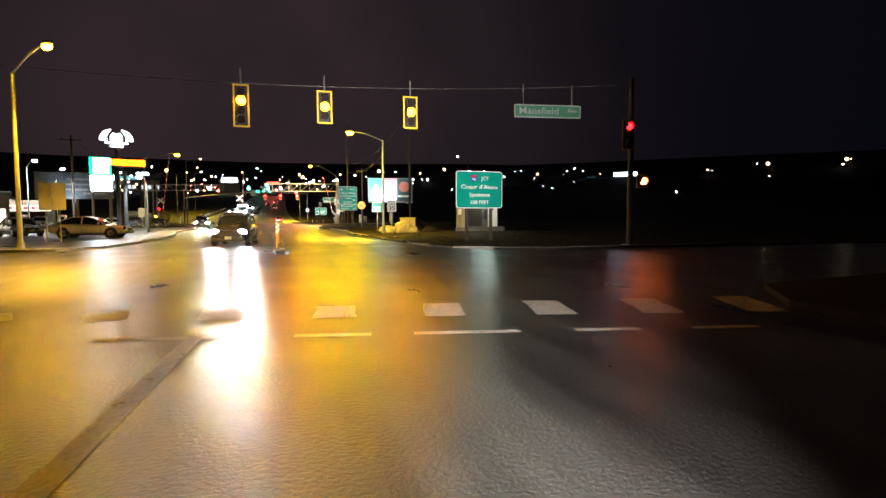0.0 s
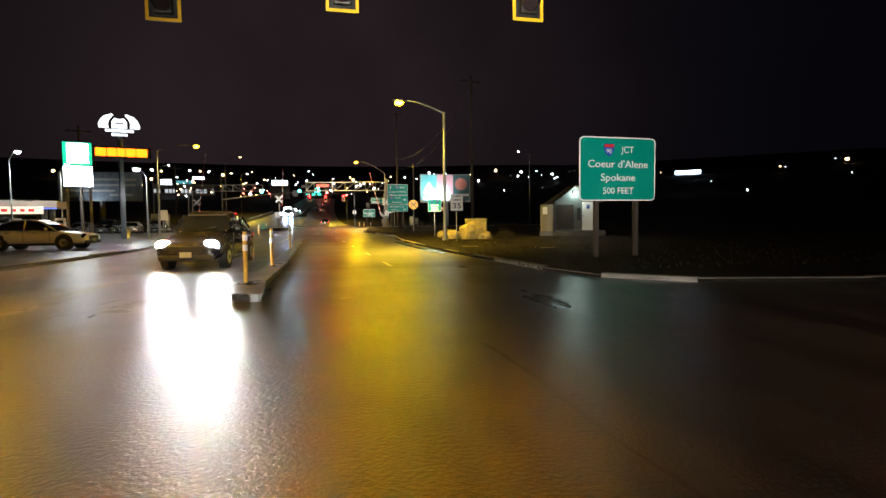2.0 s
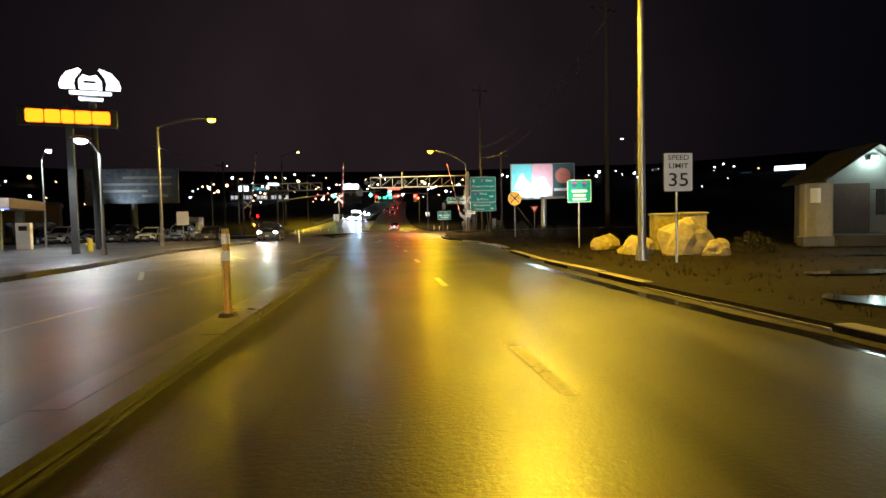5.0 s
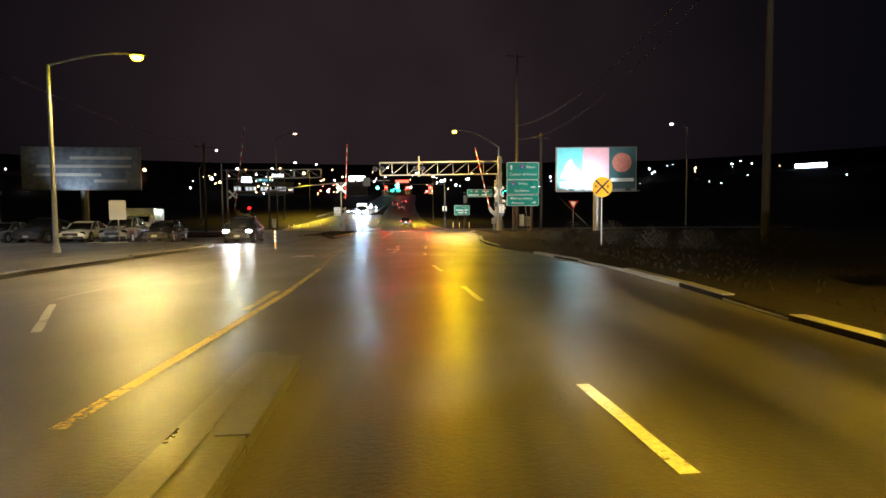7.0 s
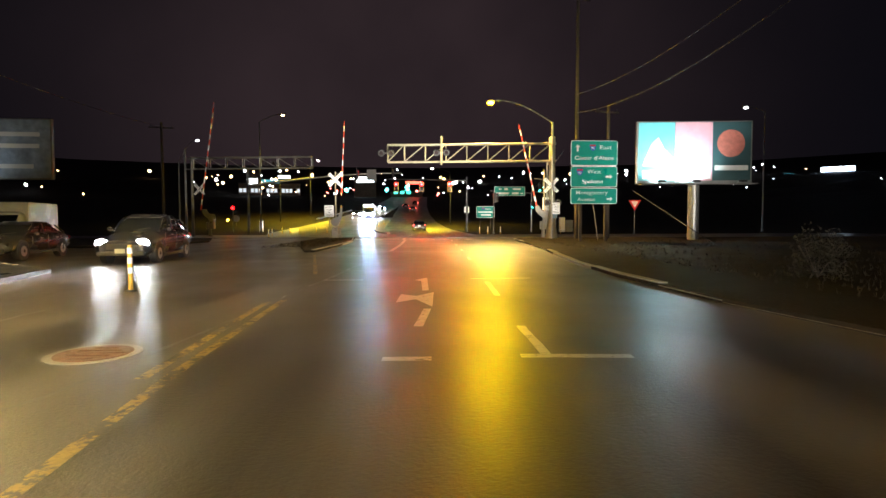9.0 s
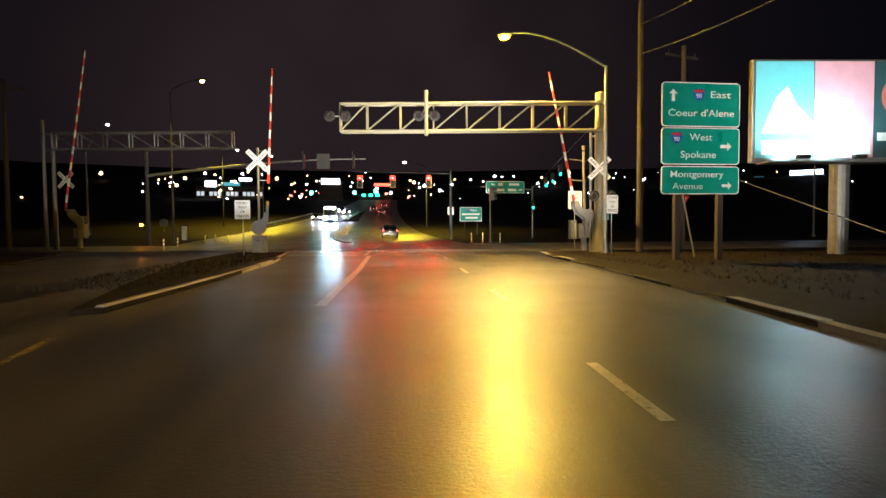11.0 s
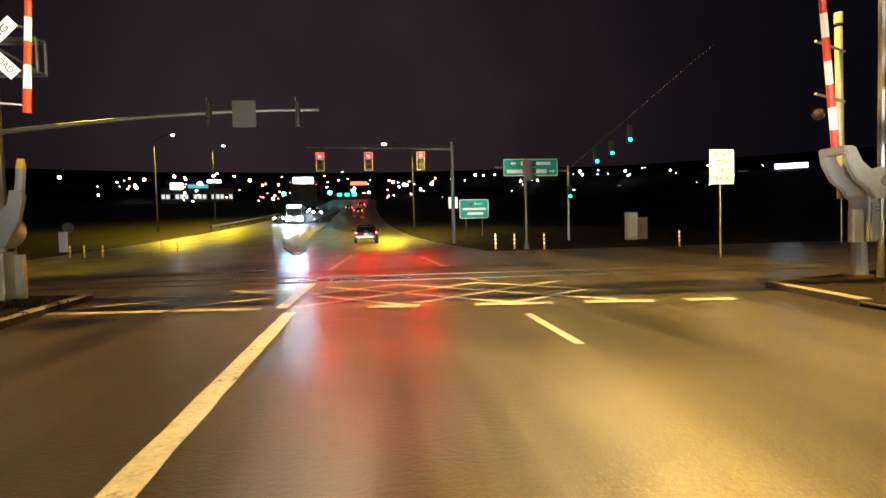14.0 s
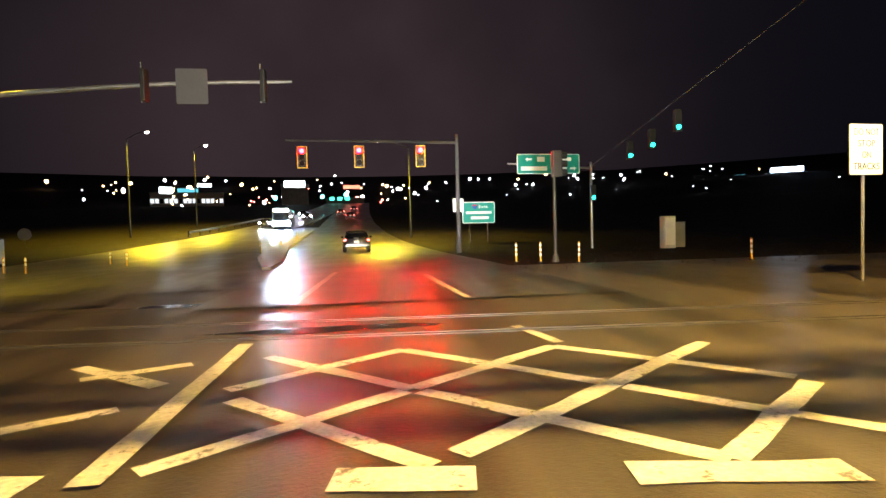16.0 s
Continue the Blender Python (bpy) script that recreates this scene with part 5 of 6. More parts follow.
part("plinth", box(B(), 0.1, -0.5, 0.19, W + 0.6, 1.4, 0.38, 0.03), M_WALKWAY, s)
for k in range(9):
    z = 0.5 + 0.22 * k
    part("siding_board", box(B(), 0, -0.012, z, W, 0.022, 0.2, 0.006), M_SIDING, s)
for sgn in (-1, 1):
    bm = B()
    length = math.hypot(W / 2 + 0.3, PEAK - EAVE + 0.18)
    tilt = math.atan2(PEAK - EAVE + 0.18, W / 2 + 0.3)
    box(bm, sgn * (W / 4 + 0.15), D / 2 - 0.05, (EAVE + PEAK) / 2 + 0.02, length, D + 0.9, 0.09, 0.01, Euler((0, sgn * tilt, 0)).to_matrix())
    part("roof_slope", bm, M_ROOF, s)
door = part("door", box(B(), 0.93, -0.04, 1.36, 0.86, 0.05, 1.96, 0.01), M_WHITE, s, "white metal door")
part("door_handle", box(B(), 0.58, -0.09, 1.36, 0.05, 0.06, 0.14, 0.01), M_STEEL, door)
part("door_notice", plate(B(), 0.22, 0.28, 0.004, 0.02, -0.072, 0.9, 2.0), M_BLUE, door)
part("meter_box", box(B(), 0.25, -0.1, 1.5, 0.24, 0.16, 0.9, 0.02), M_HOUSING, s)
part("shade_board", box(B(), -0.7, -0.09, 1.3, 1.2, 0.06, 1.75, 0.02), M_WOOD, s)
lampbox = part("wall_lamp", box(B(), 0.0, -0.1, 3.07, 0.26, 0.16, 0.14, 0.02), M_HOUSING, s)
part("lamp_lens", box(B(), 0.0, -0.19, 3.03, 0.22, 0.03, 0.1, 0.01), glow("hut_lamp_lens", (0.85, 1.0, 0.95), 40), lampbox)

s = thing("utility_cabinet", "tall cream metal cabinet beside the hut", "cabinet", (15.15, 49.3, 0.1), -20)
part("plinth", box(B(), 0, 0, 0.17, 0.98, 0.7, 0.34, 0.02), M_WALKWAY, s)
part("body", box(B(), 0, 0, 1.25, 0.86, 0.6, 1.84, 0.03), M_CREAM, s)
part("door", box(B(), 0.0, -0.31, 1.25, 0.76, 0.03, 1.66, 0.01), M_CREAM, s)
part("vent", box(B(), -0.12, -0.335, 1.75, 0.32, 0.02, 0.5, 0.01), M_WHITE, s)


def boulder(cx, cy, r, sx, sy, sz, seed, mat=M_ROCK, label="large tan boulder lying in the verge"):
    bm = B()
    bmesh.ops.create_icosphere(bm, subdivisions=3, radius=1.0)
    for v in bm.verts:
        p = v.co.normalized()
        k = 1 + 0.28 * noise.noise(p * 1.3 + Vector((seed, 0, 0))) + 0.12 * noise.noise(p * 3.5 + Vector((0, seed, 0)))
        flat = max(-0.35, p.z * k)
        v.co = Vector((p.x * k * sx * r, p.y * k * sy * r, flat * sz * r))
    low = min(v.co.z for v in bm.verts)
    for v in bm.verts:
        v.co += Vector((cx, cy, 0.08 - low))
    return tagged(part("boulder", bm, mat), label, "boulder", "boulders in the verge")


boulder(9.25, 46.7, 0.78, 1.05, 0.7, 1.05, 3)
boulder(9.95, 46.4, 0.45, 1.1, 0.8, 0.8, 5)
boulder(8.2, 47.8, 0.52, 1.0, 0.8, 0.8, 8, label="grey-tan boulder half hidden by weeds")
boulder(8.28, 50.9, 0.5, 1.1, 0.8, 0.8, 11, label="grey-tan boulder half hidden by weeds")
s = thing("utility_cabinet", "tan metal utility cabinet behind the boulders", "cabinet", (10.15, 48.1, 0.1), -10)
part("body", box(B(), 0, 0, 0.6, 0.72, 0.6, 1.2, 0.04), M_ROCK, s)
part("lid", box(B(), 0, 0, 1.23, 0.79, 0.67, 0.07, 0.02), M_CREAM, s)
s = thing("utility_cabinet", "tan metal utility cabinet behind the boulders", "cabinet", (9.8, 49.5, 0.1), -10)
part("body", box(B(), 0, 0, 0.6, 0.72, 0.6, 1.2, 0.04), M_ROCK, s)
part("lid", box(B(), 0, 0, 1.23, 0.79, 0.67, 0.07, 0.02), M_CREAM, s)

s = thing("utility_cabinet", "pale signal control cabinet past the crossing", "cabinet", (15.6, 131.8, 0.05), 0)
part("body", box(B(), 0, 0, 0.95, 0.7, 0.6, 1.9, 0.04), material("pale_cabinet", (0.55, 0.58, 0.58), 0.5, spread=0.12), s)
part("door", box(B(), 0, -0.31, 1.0, 0.6, 0.03, 1.6, 0.01), M_WHITE, s)
s = thing("utility_cabinet", "tan metal box beside the control cabinet", "cabinet", (16.8, 133.0, 0.05), 0)
part("body", box(B(), 0, 0, 0.75, 0.9, 0.6, 1.5, 0.04), M_CREAM, s)
part("lid", box(B(), 0, 0, 1.53, 0.96, 0.66, 0.05, 0.02), M_CREAM, s)
s = thing("utility_cabinet", "slim white utility pedestal beside the far road", "cabinet", (-24.6, 138.0, rise(-24, 138)), 0)
part("body", box(B(), 0, 0, 0.75, 0.45, 0.4, 1.5, 0.05), M_WHITE, s)
part("cap", box(B(), 0, 0, 1.52, 0.5, 0.45, 0.06, 0.02), M_SIDING, s)


s = thing("fire_hydrant", "small yellow fire hydrant at the forecourt edge", "hydrant", (-15.4, 60.0, 0.1))
M_HYDRANT = material("hydrant_paint", (0.55, 0.36, 0.03), 0.45, spread=0.15, bump=0.05)
part("barrel", rod(B(), (0, 0, 0), (0, 0, 0.6), 0.13, 0.11, 14), M_HYDRANT, s)
part("bonnet", ball(B(), (0, 0, 0.62), 0.14, 1, 1, 0.9), M_HYDRANT, s)
part("flange", rod(B(), (0, 0, 0), (0, 0, 0.05), 0.18, seg=14), M_HYDRANT, s)
for x in (-1, 1):
    part("outlet_cap", rod(B(), (x * 0.1, 0, 0.42), (x * 0.21, 0, 0.42), 0.06, seg=10), M_HYDRANT, s)


# ---- posts along the road ----
def delineator(x, y, label, mat, h=1.05, bands=2, group="delineator posts", z=None):
    s = thing("delineator_post", label, "post", (x, y, rise(x, y) + 0.1 if z is None else z), 0, group)
    part("tube", rod(B(), (0, 0, 0), (0, 0, h), 0.045, 0.04, 10), mat, s)
    for k in range(bands):
        z0 = h - 0.12 - 0.2 * k
        part("band", rod(B(), (0, 0, z0 - 0.06), (0, 0, z0 + 0.06), 0.049, seg=10), M_WHITE, s)
    part("foot", rod(B(), (0, 0, 0), (0, 0, 0.04), 0.12, 0.1, 12), M_TRIM, s)
    return s


for x, y in ((-0.62, 24.2), (-0.64, 28.5), (-0.98, 37.4)):
    delineator(x, y, "yellow plastic delineator post on the median", M_POSTYELLOW, z=0.12)
for x, y in ((4.34, 124.0), (5.2, 123.3), (6.5, 122.3), (12.8, 120.6)):
    delineator(x, y, "yellow and black marker post by the far corner", M_POSTYELLOW, 0.85, 3, "marker posts", z=0.0)
for x, y in ((-16.1, 112.0), (-17.2, 117.0), (-19.2, 128.4), (-18.1, 127.7), (-16.8, 127.0), (-14.3, 131.0), (-16.1, 133.3)):
    delineator(x, y, "short yellow marker post on the island edge", M_POSTYELLOW, 0.75, 2, "marker posts", z=rise(x, y))
delineator(-7.29, 72.0, "black and yellow marker post where the islands part", M_POSTYELLOW, 0.95, 3, "marker posts", z=0.0)
for k, y in enumerate((141.0, 150.0, 160.0)):
    delineator(-9.6, y, "black and yellow marker post on the far median", M_POSTYELLOW, 0.9, 2, "marker posts", z=rise(-9, y))


def guard_rail(points, label):
    s = thing("guard_rail", label, "guard rail")
    for k, (a, b) in enumerate(zip(points, points[1:])):
        za, zb = rise(*a), rise(*b)
        part("post", box(B(), a[0], a[1], za + 0.38, 0.12, 0.15, 0.76, 0.01), M_WOOD, s)
        bm = B()
        prof = [(0.0, 0.46), (0.05, 0.52), (0.0, 0.58), (0.05, 0.66), (0.0, 0.74)]
        rows = [[bm.verts.new((p[0] + 0.07 + o, p[1] - 0.08, z + h)) for o, h in prof] for p, z in ((a, za), (b, zb))]
        for i in range(4):
            bm.faces.new((rows[0][i], rows[0][i + 1], rows[1][i + 1], rows[1][i]))
        part("rail_beam", bm, M_STEEL, s)
    return s


guard_rail([(-24.0 + 0.035 * (y - 175) , y) for y in range(172, 216, 4)], "galvanised guard rail beside the far carriageway")
guard_rail([(-11.6 - 0.01 * (y - 150), y) for y in range(186, 226, 4)], "galvanised guard rail on the far median")


# ---- overhead wires and poles ----
def utility_pole(x, y, h, label):
    s = thing("utility_pole", label, "utility pole", (x, y, rise(x, y)), 20)
    part("pole", rod(B(), (0, 0, 0), (0, 0, h), 0.16, 0.11, 12), M_POLEWOOD, s)
    part("crossarm", box(B(), 0, 0.12, h - 0.5, 2.2, 0.1, 0.12, 0.01), M_POLEWOOD, s)
    for u in (-0.9, 0.0, 0.9):
        part("insulator", rod(B(), (u, 0.12, h - 0.44), (u, 0.12, h - 0.22), 0.04, 0.025, 8), M_TRIM, s)
    return s


def wire(a, b, sag, label="thin sagging overhead cable between poles"):
    a, b = Vector(a), Vector(b)
    bm = tube(B(), [a + (b - a) * u - Vector((0, 0, 4 * sag * u * (1 - u))) for u in (k / 24 for k in range(25))], 0.02, 5)
    return tagged(part("overhead_cable", bm, M_WIRE), label, "cable", "overhead cables")


utility_pole(14.0, 67.0, 15.4, "tall wooden utility pole with a crossarm")
utility_pole(10.0, 103.4, 18.8, "tall wooden utility pole behind the gantry mast")
utility_pole(12.8, 104.6, 10.5, "shorter wooden utility pole behind the gantry mast")
utility_pole(-27.0, 115.0, 11.0, "wooden utility pole beside the tracks")
utility_pole(-24.5, 74.0, 11.0, "wooden utility pole behind the lot")
wire((10.0, 103.4, 11.1), (14.35, 66.6, 14.8), 2.05)
wire((10.0, 103.4, 9.7), (13.3, 67.4, 12.6), 2.1)
wire((-24.5, 74.0, 10.6), (-27.0, 115.0, 10.6), 0.8)


# ---- filling station and shops ----
s = thing("price_sign", "lit filling station pylon with green and white boxes", "pylon sign", (-14.7, 50.4, 0.1), 24)
part("upper_box", box(B(), 0, 0, 5.52, 1.5, 0.35, 1.35, 0.04), G_LIME, s)
part("upper_face", plate(B(), 1.12, 1.22, 0.01, 0.04, -0.185, 0.02, 5.52), G_SIGN, s)
part("lower_box", box(B(), 0, 0, 4.12, 1.56, 0.35, 1.3, 0.04), M_SIDING, s)
part("lower_face", plate(B(), 1.5, 1.24, 0.01, 0.04, -0.185, 0, 4.12), G_SIGN, s)
for x in (-0.6, 0.6):
    part("post", box(B(), x, 0.0, 1.7, 0.16, 0.16, 3.4, 0.01), M_STEEL, s)

s = thing("restaurant_sign", "oval white lit sign on a tall pole", "pylon sign", (-17.0, 63.6, 0.1), 18)
part("pole", rod(B(), (0, 0.3, 0), (0, 0.3, 9.3), 0.2, seg=14), M_TRIM, s)
# two lit wings round a lit middle, over a name board and a smaller one
WING = [(1.48, -0.36), (1.52, -0.12), (1.40, 0.22), (1.12, 0.58), (0.52, 0.82), (0.42, 0.72), (0.74, 0.28), (0.82, -0.03), (0.76, -0.36)]
MIDDLE = [(-0.56, -0.36), (-0.56, 0.16), (-0.34, 0.46), (0.0, 0.36), (0.34, 0.46), (0.56, 0.16), (0.56, -0.36)]


def lit_shape(name, outline, front):
    bm = B()
    f = [bm.verts.new((x, front, 9.49 + z)) for x, z in outline]
    r = [bm.verts.new((x, 0.12, 9.49 + z)) for x, z in outline]
    bm.faces.new(f)
    bm.faces.new(r[::-1])
    for i in range(len(outline)):
        j = (i + 1) % len(outline)
        bm.faces.new((f[i], f[j], r[j], r[i]))
    return part(name, bm, G_SOFT, s)


lit_shape("lit_wing", WING, -0.12)
lit_shape("lit_wing", [(-x, z) for x, z in WING], -0.12)
middle = lit_shape("lit_middle", MIDDLE, -0.13)
part("emblem", plate(B(), 0.62, 0.12, 0.01, 0.05, -0.15, 0.0, 9.52), M_BLUE, middle)
board = part("name_board", box(B(), 0, -0.02, 8.92, 2.1, 0.26, 0.22, 0.08), G_SOFT, s)
part("lower_board", box(B(), 0.0, -0.02, 8.6, 1.2, 0.26, 0.22, 0.06), G_SOFT, s)
part("text_bar", plate(B(), 1.1, 0.05, 0.01, 0.02, -0.16, 0.05, 8.66), M_BLUE, board)

s = thing("led_sign", "amber scrolling sign board on a post", "led sign", (-14.9, 57.9, 0.1), 20)
part("case", box(B(), 0, 0, 6.45, 4.0, 0.4, 0.85, 0.03), M_TRIM, s)
for x, w in ((-1.3, 0.7), (-0.6, 0.62), (0.0, 0.52), (0.62, 0.66), (1.35, 0.74)):
    part("lit_text", plate(B(), w, 0.6, 0.01, 0.08, -0.21, x, 6.45), G_LED, s)
part("post", box(B(), 0, 0.1, 3.0, 0.3, 0.3, 6.0, 0.02), M_TRIM, s)


def shop(x, y, w, d, h, turn, label, sign=True, lit=G_SHOP):
    s = thing("shop_building", label, "building", (x, y, 0.05), turn)
    part("wall", box(B(), 0, d / 2, h / 2, w, d, h), M_BRICK, s)
    part("parapet", box(B(), 0, d / 2, h + 0.15, w + 0.3, d + 0.3, 0.35, 0.03), M_SIDING, s)
    n = max(3, int(w / 2.4))
    for k in range(n):
        cx = -w / 2 + (k + 0.5) * w / n
        win = part("window", box(B(), cx, -0.03, 1.45, w / n * 0.78, 0.08, 1.7, 0.01), M_TRIM, s)
        part("pane", plate(B(), w / n * 0.7, 1.55, 0.006, 0.01, -0.08, cx, 1.45), lit if k % 3 else M_GLASS, win)
    if sign:
        part("sign_box", box(B(), 0.1 * w, -0.12, h - 0.5, w * 0.45, 0.2, 0.62, 0.03), M_TRIM, s)
        part("sign_face", plate(B(), w * 0.44, 0.54, 0.01, 0.03, -0.23, 0.1 * w, h - 0.5), glow("lit_fascia", (1.0, 0.86, 0.62), 2.2), s)
    return s


shop(-27.5, 52.0, 12.0, 8.0, 3.4, 50, "low shop with a lit fascia and bright windows")
shop(-46.0, 92.0, 16.0, 9.0, 4.2, 30, "dark low shop behind the parking lot", False, M_GLASS)

s = thing("fuel_canopy", "low filling station canopy with a lit fascia and blue edge", "canopy", (-27.5, 66.0, 0.1), 16)
part("roof", box(B(), 0, 0, 2.85, 9.0, 6.0, 0.6, 0.05), M_BRICK, s)
part("blue_edge", box(B(), 0, -3.03, 2.5, 9.0, 0.05, 0.09), G_BLUE, s)
part("fascia_sign", box(B(), 1.6, -3.08, 2.35, 3.9, 0.12, 0.6, 0.03), glow("lit_fascia", (1.0, 0.80, 0.52), 0.9), s)
for k, w in enumerate((0.3, 0.42, 0.36, 0.3, 0.4)):
    part("text_bar", plate(B(), w, 0.24, 0.01, 0.03, -3.16, 0.35 + 0.6 * k, 2.35), M_RED, s)
for x, y in ((-3.4, -1.8), (3.4, -1.8), (-3.4, 1.8), (3.4, 1.8)):
    part("column", box(B(), x, y, 1.28, 0.42, 0.42, 2.56, 0.03), M_SIDING, s)
for x in (-2.6, 0.2, 3.0):
    part("soffit_lamp", box(B(), x, -0.8, 2.52, 0.6, 0.6, 0.05), G_SIGN, s)
for x in (-3.4, 0.2, 3.4):
    pump = thing("fuel_pump", "white fuel pump under the canopy", "fuel pump", (0, 0, 0), 16, "fuel pumps")
    pump.matrix_basis = pose(-27.5, 66.0, 0.1, 0, 0, 16) @ pose(x + 0.9, -0.4, 0)
    part("body", box(B(), 0, 0, 0.85, 0.8, 0.45, 1.7, 0.04), M_WHITE, pump)
    part("screen", plate(B(), 0.45, 0.3, 0.01, 0.02, -0.24, 0, 1.35), M_GLASS, pump)


# ---- vehicles ----
def loft(bm, sections, n=20, power=4.0):
    """A hull along y through rounded sections (y, half width, z low, z high)."""
    rings = []
    for y, hw, z0, z1 in sections:
        ring = []
        for k in range(n):
            a = 2 * math.pi * (k + 0.5) / n
            c, s = math.cos(a), math.sin(a)
            x = hw * math.copysign(abs(c) ** (2 / power), c)
            z = (z0 + z1) / 2 + (z1 - z0) / 2 * math.copysign(abs(s) ** (2 / power), s)
            ring.append(bm.verts.new((x, y, z)))
        rings.append(ring)
    for p, q in zip(rings, rings[1:]):
        for i in range(n):
            j = (i + 1) % n
            bm.faces.new((p[i], p[j], q[j], q[i]))
    bm.faces.new(rings[0][::-1])
    bm.faces.new(rings[-1])
    return bm


def car(place, turn, label, paint, heads=None, tails=None, tall=0.0, group=""):
    """A saloon 4.7 m long that faces -y before it is turned; tall lifts it to an SUV."""
    s = thing("car", label, "car", place, turn, group)
    t = tall
    part("body", loft(B(), [(-2.33, 0.62, 0.36, 0.62), (-2.28, 0.80, 0.28, 0.72 + 0.1 * t), (-1.9, 0.88, 0.24, 0.80 + 0.3 * t), (-1.1, 0.91, 0.24, 0.90 + 0.4 * t), (0.0, 0.92, 0.24, 0.94 + 0.4 * t),
                            (1.2, 0.91, 0.26, 0.95 + 0.4 * t), (1.95, 0.88, 0.28, 0.96 + 0.4 * t), (2.28, 0.80, 0.34, 0.90 + 0.4 * t), (2.34, 0.62, 0.42, 0.80 + 0.3 * t)]), paint, s, smooth=True)
    part("cabin", loft(B(), [(-1.05, 0.72, 0.85 + 0.4 * t, 0.92 + 0.4 * t), (-0.45, 0.69, 0.85 + 0.4 * t, 1.30 + 0.55 * t), (0.1, 0.66, 0.85 + 0.4 * t, 1.42 + 0.6 * t), (0.9, 0.64, 0.85 + 0.4 * t, 1.40 + 0.6 * t),
                             (1.45 + 0.4 * t, 0.64, 0.85 + 0.4 * t, 1.20 + 0.6 * t), (1.95 + 0.2 * t, 0.66, 0.85 + 0.4 * t, 0.95 + 0.45 * t)], 20, 5.0), M_GLASS, s, "dark tinted glass", smooth=True)
    part("roof", loft(B(), [(-0.4, 0.60, 1.31 + 0.55 * t, 1.335 + 0.55 * t), (0.1, 0.60, 1.40 + 0.6 * t, 1.445 + 0.6 * t), (0.9, 0.58, 1.38 + 0.6 * t, 1.425 + 0.6 * t), (1.35, 0.56, 1.24 + 0.6 * t, 1.28 + 0.6 * t)], 16, 5.0), paint, s, smooth=True)
    for sx in (-1, 1):
        for (y0, z0), (y1, z1) in ((((-1.02), 0.92), ((-0.42), 1.31)), ((0.35, 0.92), (0.3, 1.41)), ((1.9, 0.96), (1.32, 1.27))):
            part("pillar", rod(B(), (sx * 0.75, y0, z0 + 0.4 * t), (sx * 0.66, y1, z1 + 0.57 * t), 0.035, seg=6), paint, s)
        for y in (-0.2, 0.95):
            part("door_handle", box(B(), sx * 0.925, y, 0.8 + 0.36 * t, 0.03, 0.17, 0.03, 0.008), M_TRIM, s)
        for y in (-0.82, 0.3, 1.28):
            part("door_seam", box(B(), sx * 0.915, y, 0.62 + 0.2 * t, 0.014, 0.014, 0.5 + 0.36 * t), M_TRIM, s)
        part("side_skirt", box(B(), sx * 0.9, -0.02, 0.27, 0.06, 2.1, 0.1, 0.02), M_TRIM, s)
        part("mirror", ball(B(), (sx * 1.0, -0.72, 0.98 + 0.4 * t), 0.1, 1.1, 0.7, 0.8), paint, s)
        for y in (-1.42, 1.38):
            part("wheel_arch", rod(B(), (sx * 0.7, y, 0.36), (sx * 0.905, y, 0.36), 0.39, seg=24), M_TRIM, s)
            wheel = part("wheel", rod(B(), (sx * 0.74, y, 0.33), (sx * 0.925, y, 0.33), 0.33, seg=24), M_RUBBER, s)
            part("rim", rod(B(), (sx * 0.9, y, 0.33), (sx * 0.935, y, 0.33), 0.22, 0.19, 18), M_RIM, wheel)
            part("hub", rod(B(), (sx * 0.93, y, 0.33), (sx * 0.945, y, 0.33), 0.06, seg=10), M_TRIM, wheel)
        part("headlight", ball(B(), (sx * 0.64, -2.2, 0.62 + 0.2 * t), 0.17, 1.3, 0.6, 0.85), heads or M_GLASS, s, smooth=True)
        part("tail_light", ball(B(), (sx * 0.68, 2.23, 0.76 + 0.3 * t), 0.13, 1.3, 0.6, 0.8), tails or M_RED, s, smooth=True)
    part("grille", box(B(), 0, -2.31, 0.55 + 0.1 * t, 0.9, 0.06, 0.2, 0.02), M_TRIM, s)
    part("front_plate", box(B(), 0, -2.37, 0.45, 0.32, 0.02, 0.15), M_DIMWHITE, s)
    part("windscreen_wiper", rod(B(), (-0.1, -1.02, 0.94 + 0.4 * t), (0.42, -0.9, 1.02 + 0.42 * t), 0.012, seg=6), M_TRIM, s)
    part("front_bumper", box(B(), 0, -2.3, 0.36, 1.5, 0.12, 0.16, 0.04), M_TRIM, s)
    part("rear_bumper", box(B(), 0, 2.31, 0.46, 1.5, 0.1, 0.2, 0.04), paint, s)
    part("number_plate", box(B(), 0, 2.36, 0.68 + 0.2 * t, 0.34, 0.02, 0.16), M_WHITE, s)
    return s


car((-2.88, 31.5, 0.0), -4, "oncoming dark SUV with bright headlights, waiting", M_CARDARK, G_HEAD, None, 0.45)
beam("car_headlight", (-3.5, 29.3, 0.75), (-2.6, 5.0, 0.0), 800, (0.95, 0.97, 1.0), 50)
beam("car_headlight", (-2.2, 29.3, 0.75), (-1.4, 5.0, 0.0), 800, (0.95, 0.97, 1.0), 50)
car((-11.8, 81.7, 0.0), 6, "oncoming dark car with bright headlights", M_CARDARK, G_HEAD_DIM, None, 0.45)
beam("car_headlight", (-11.6, 79.2, 0.7), (-9.8, 62.0, 0.0), 600, (0.95, 0.97, 1.0), 50)
car((-2.9, 140.0, rise(-3, 140) + 0.03), 182, "dark saloon ahead with red tail lights lit", M_CARDARK, None, G_TAIL)
car((-13.0, 42.3, 0.12), 88, "parked white saloon on the forecourt", M_CARWHITE)
car((-19.5, 48.0, 0.12), 40, "parked silver car on the lot", M_CARGREY)
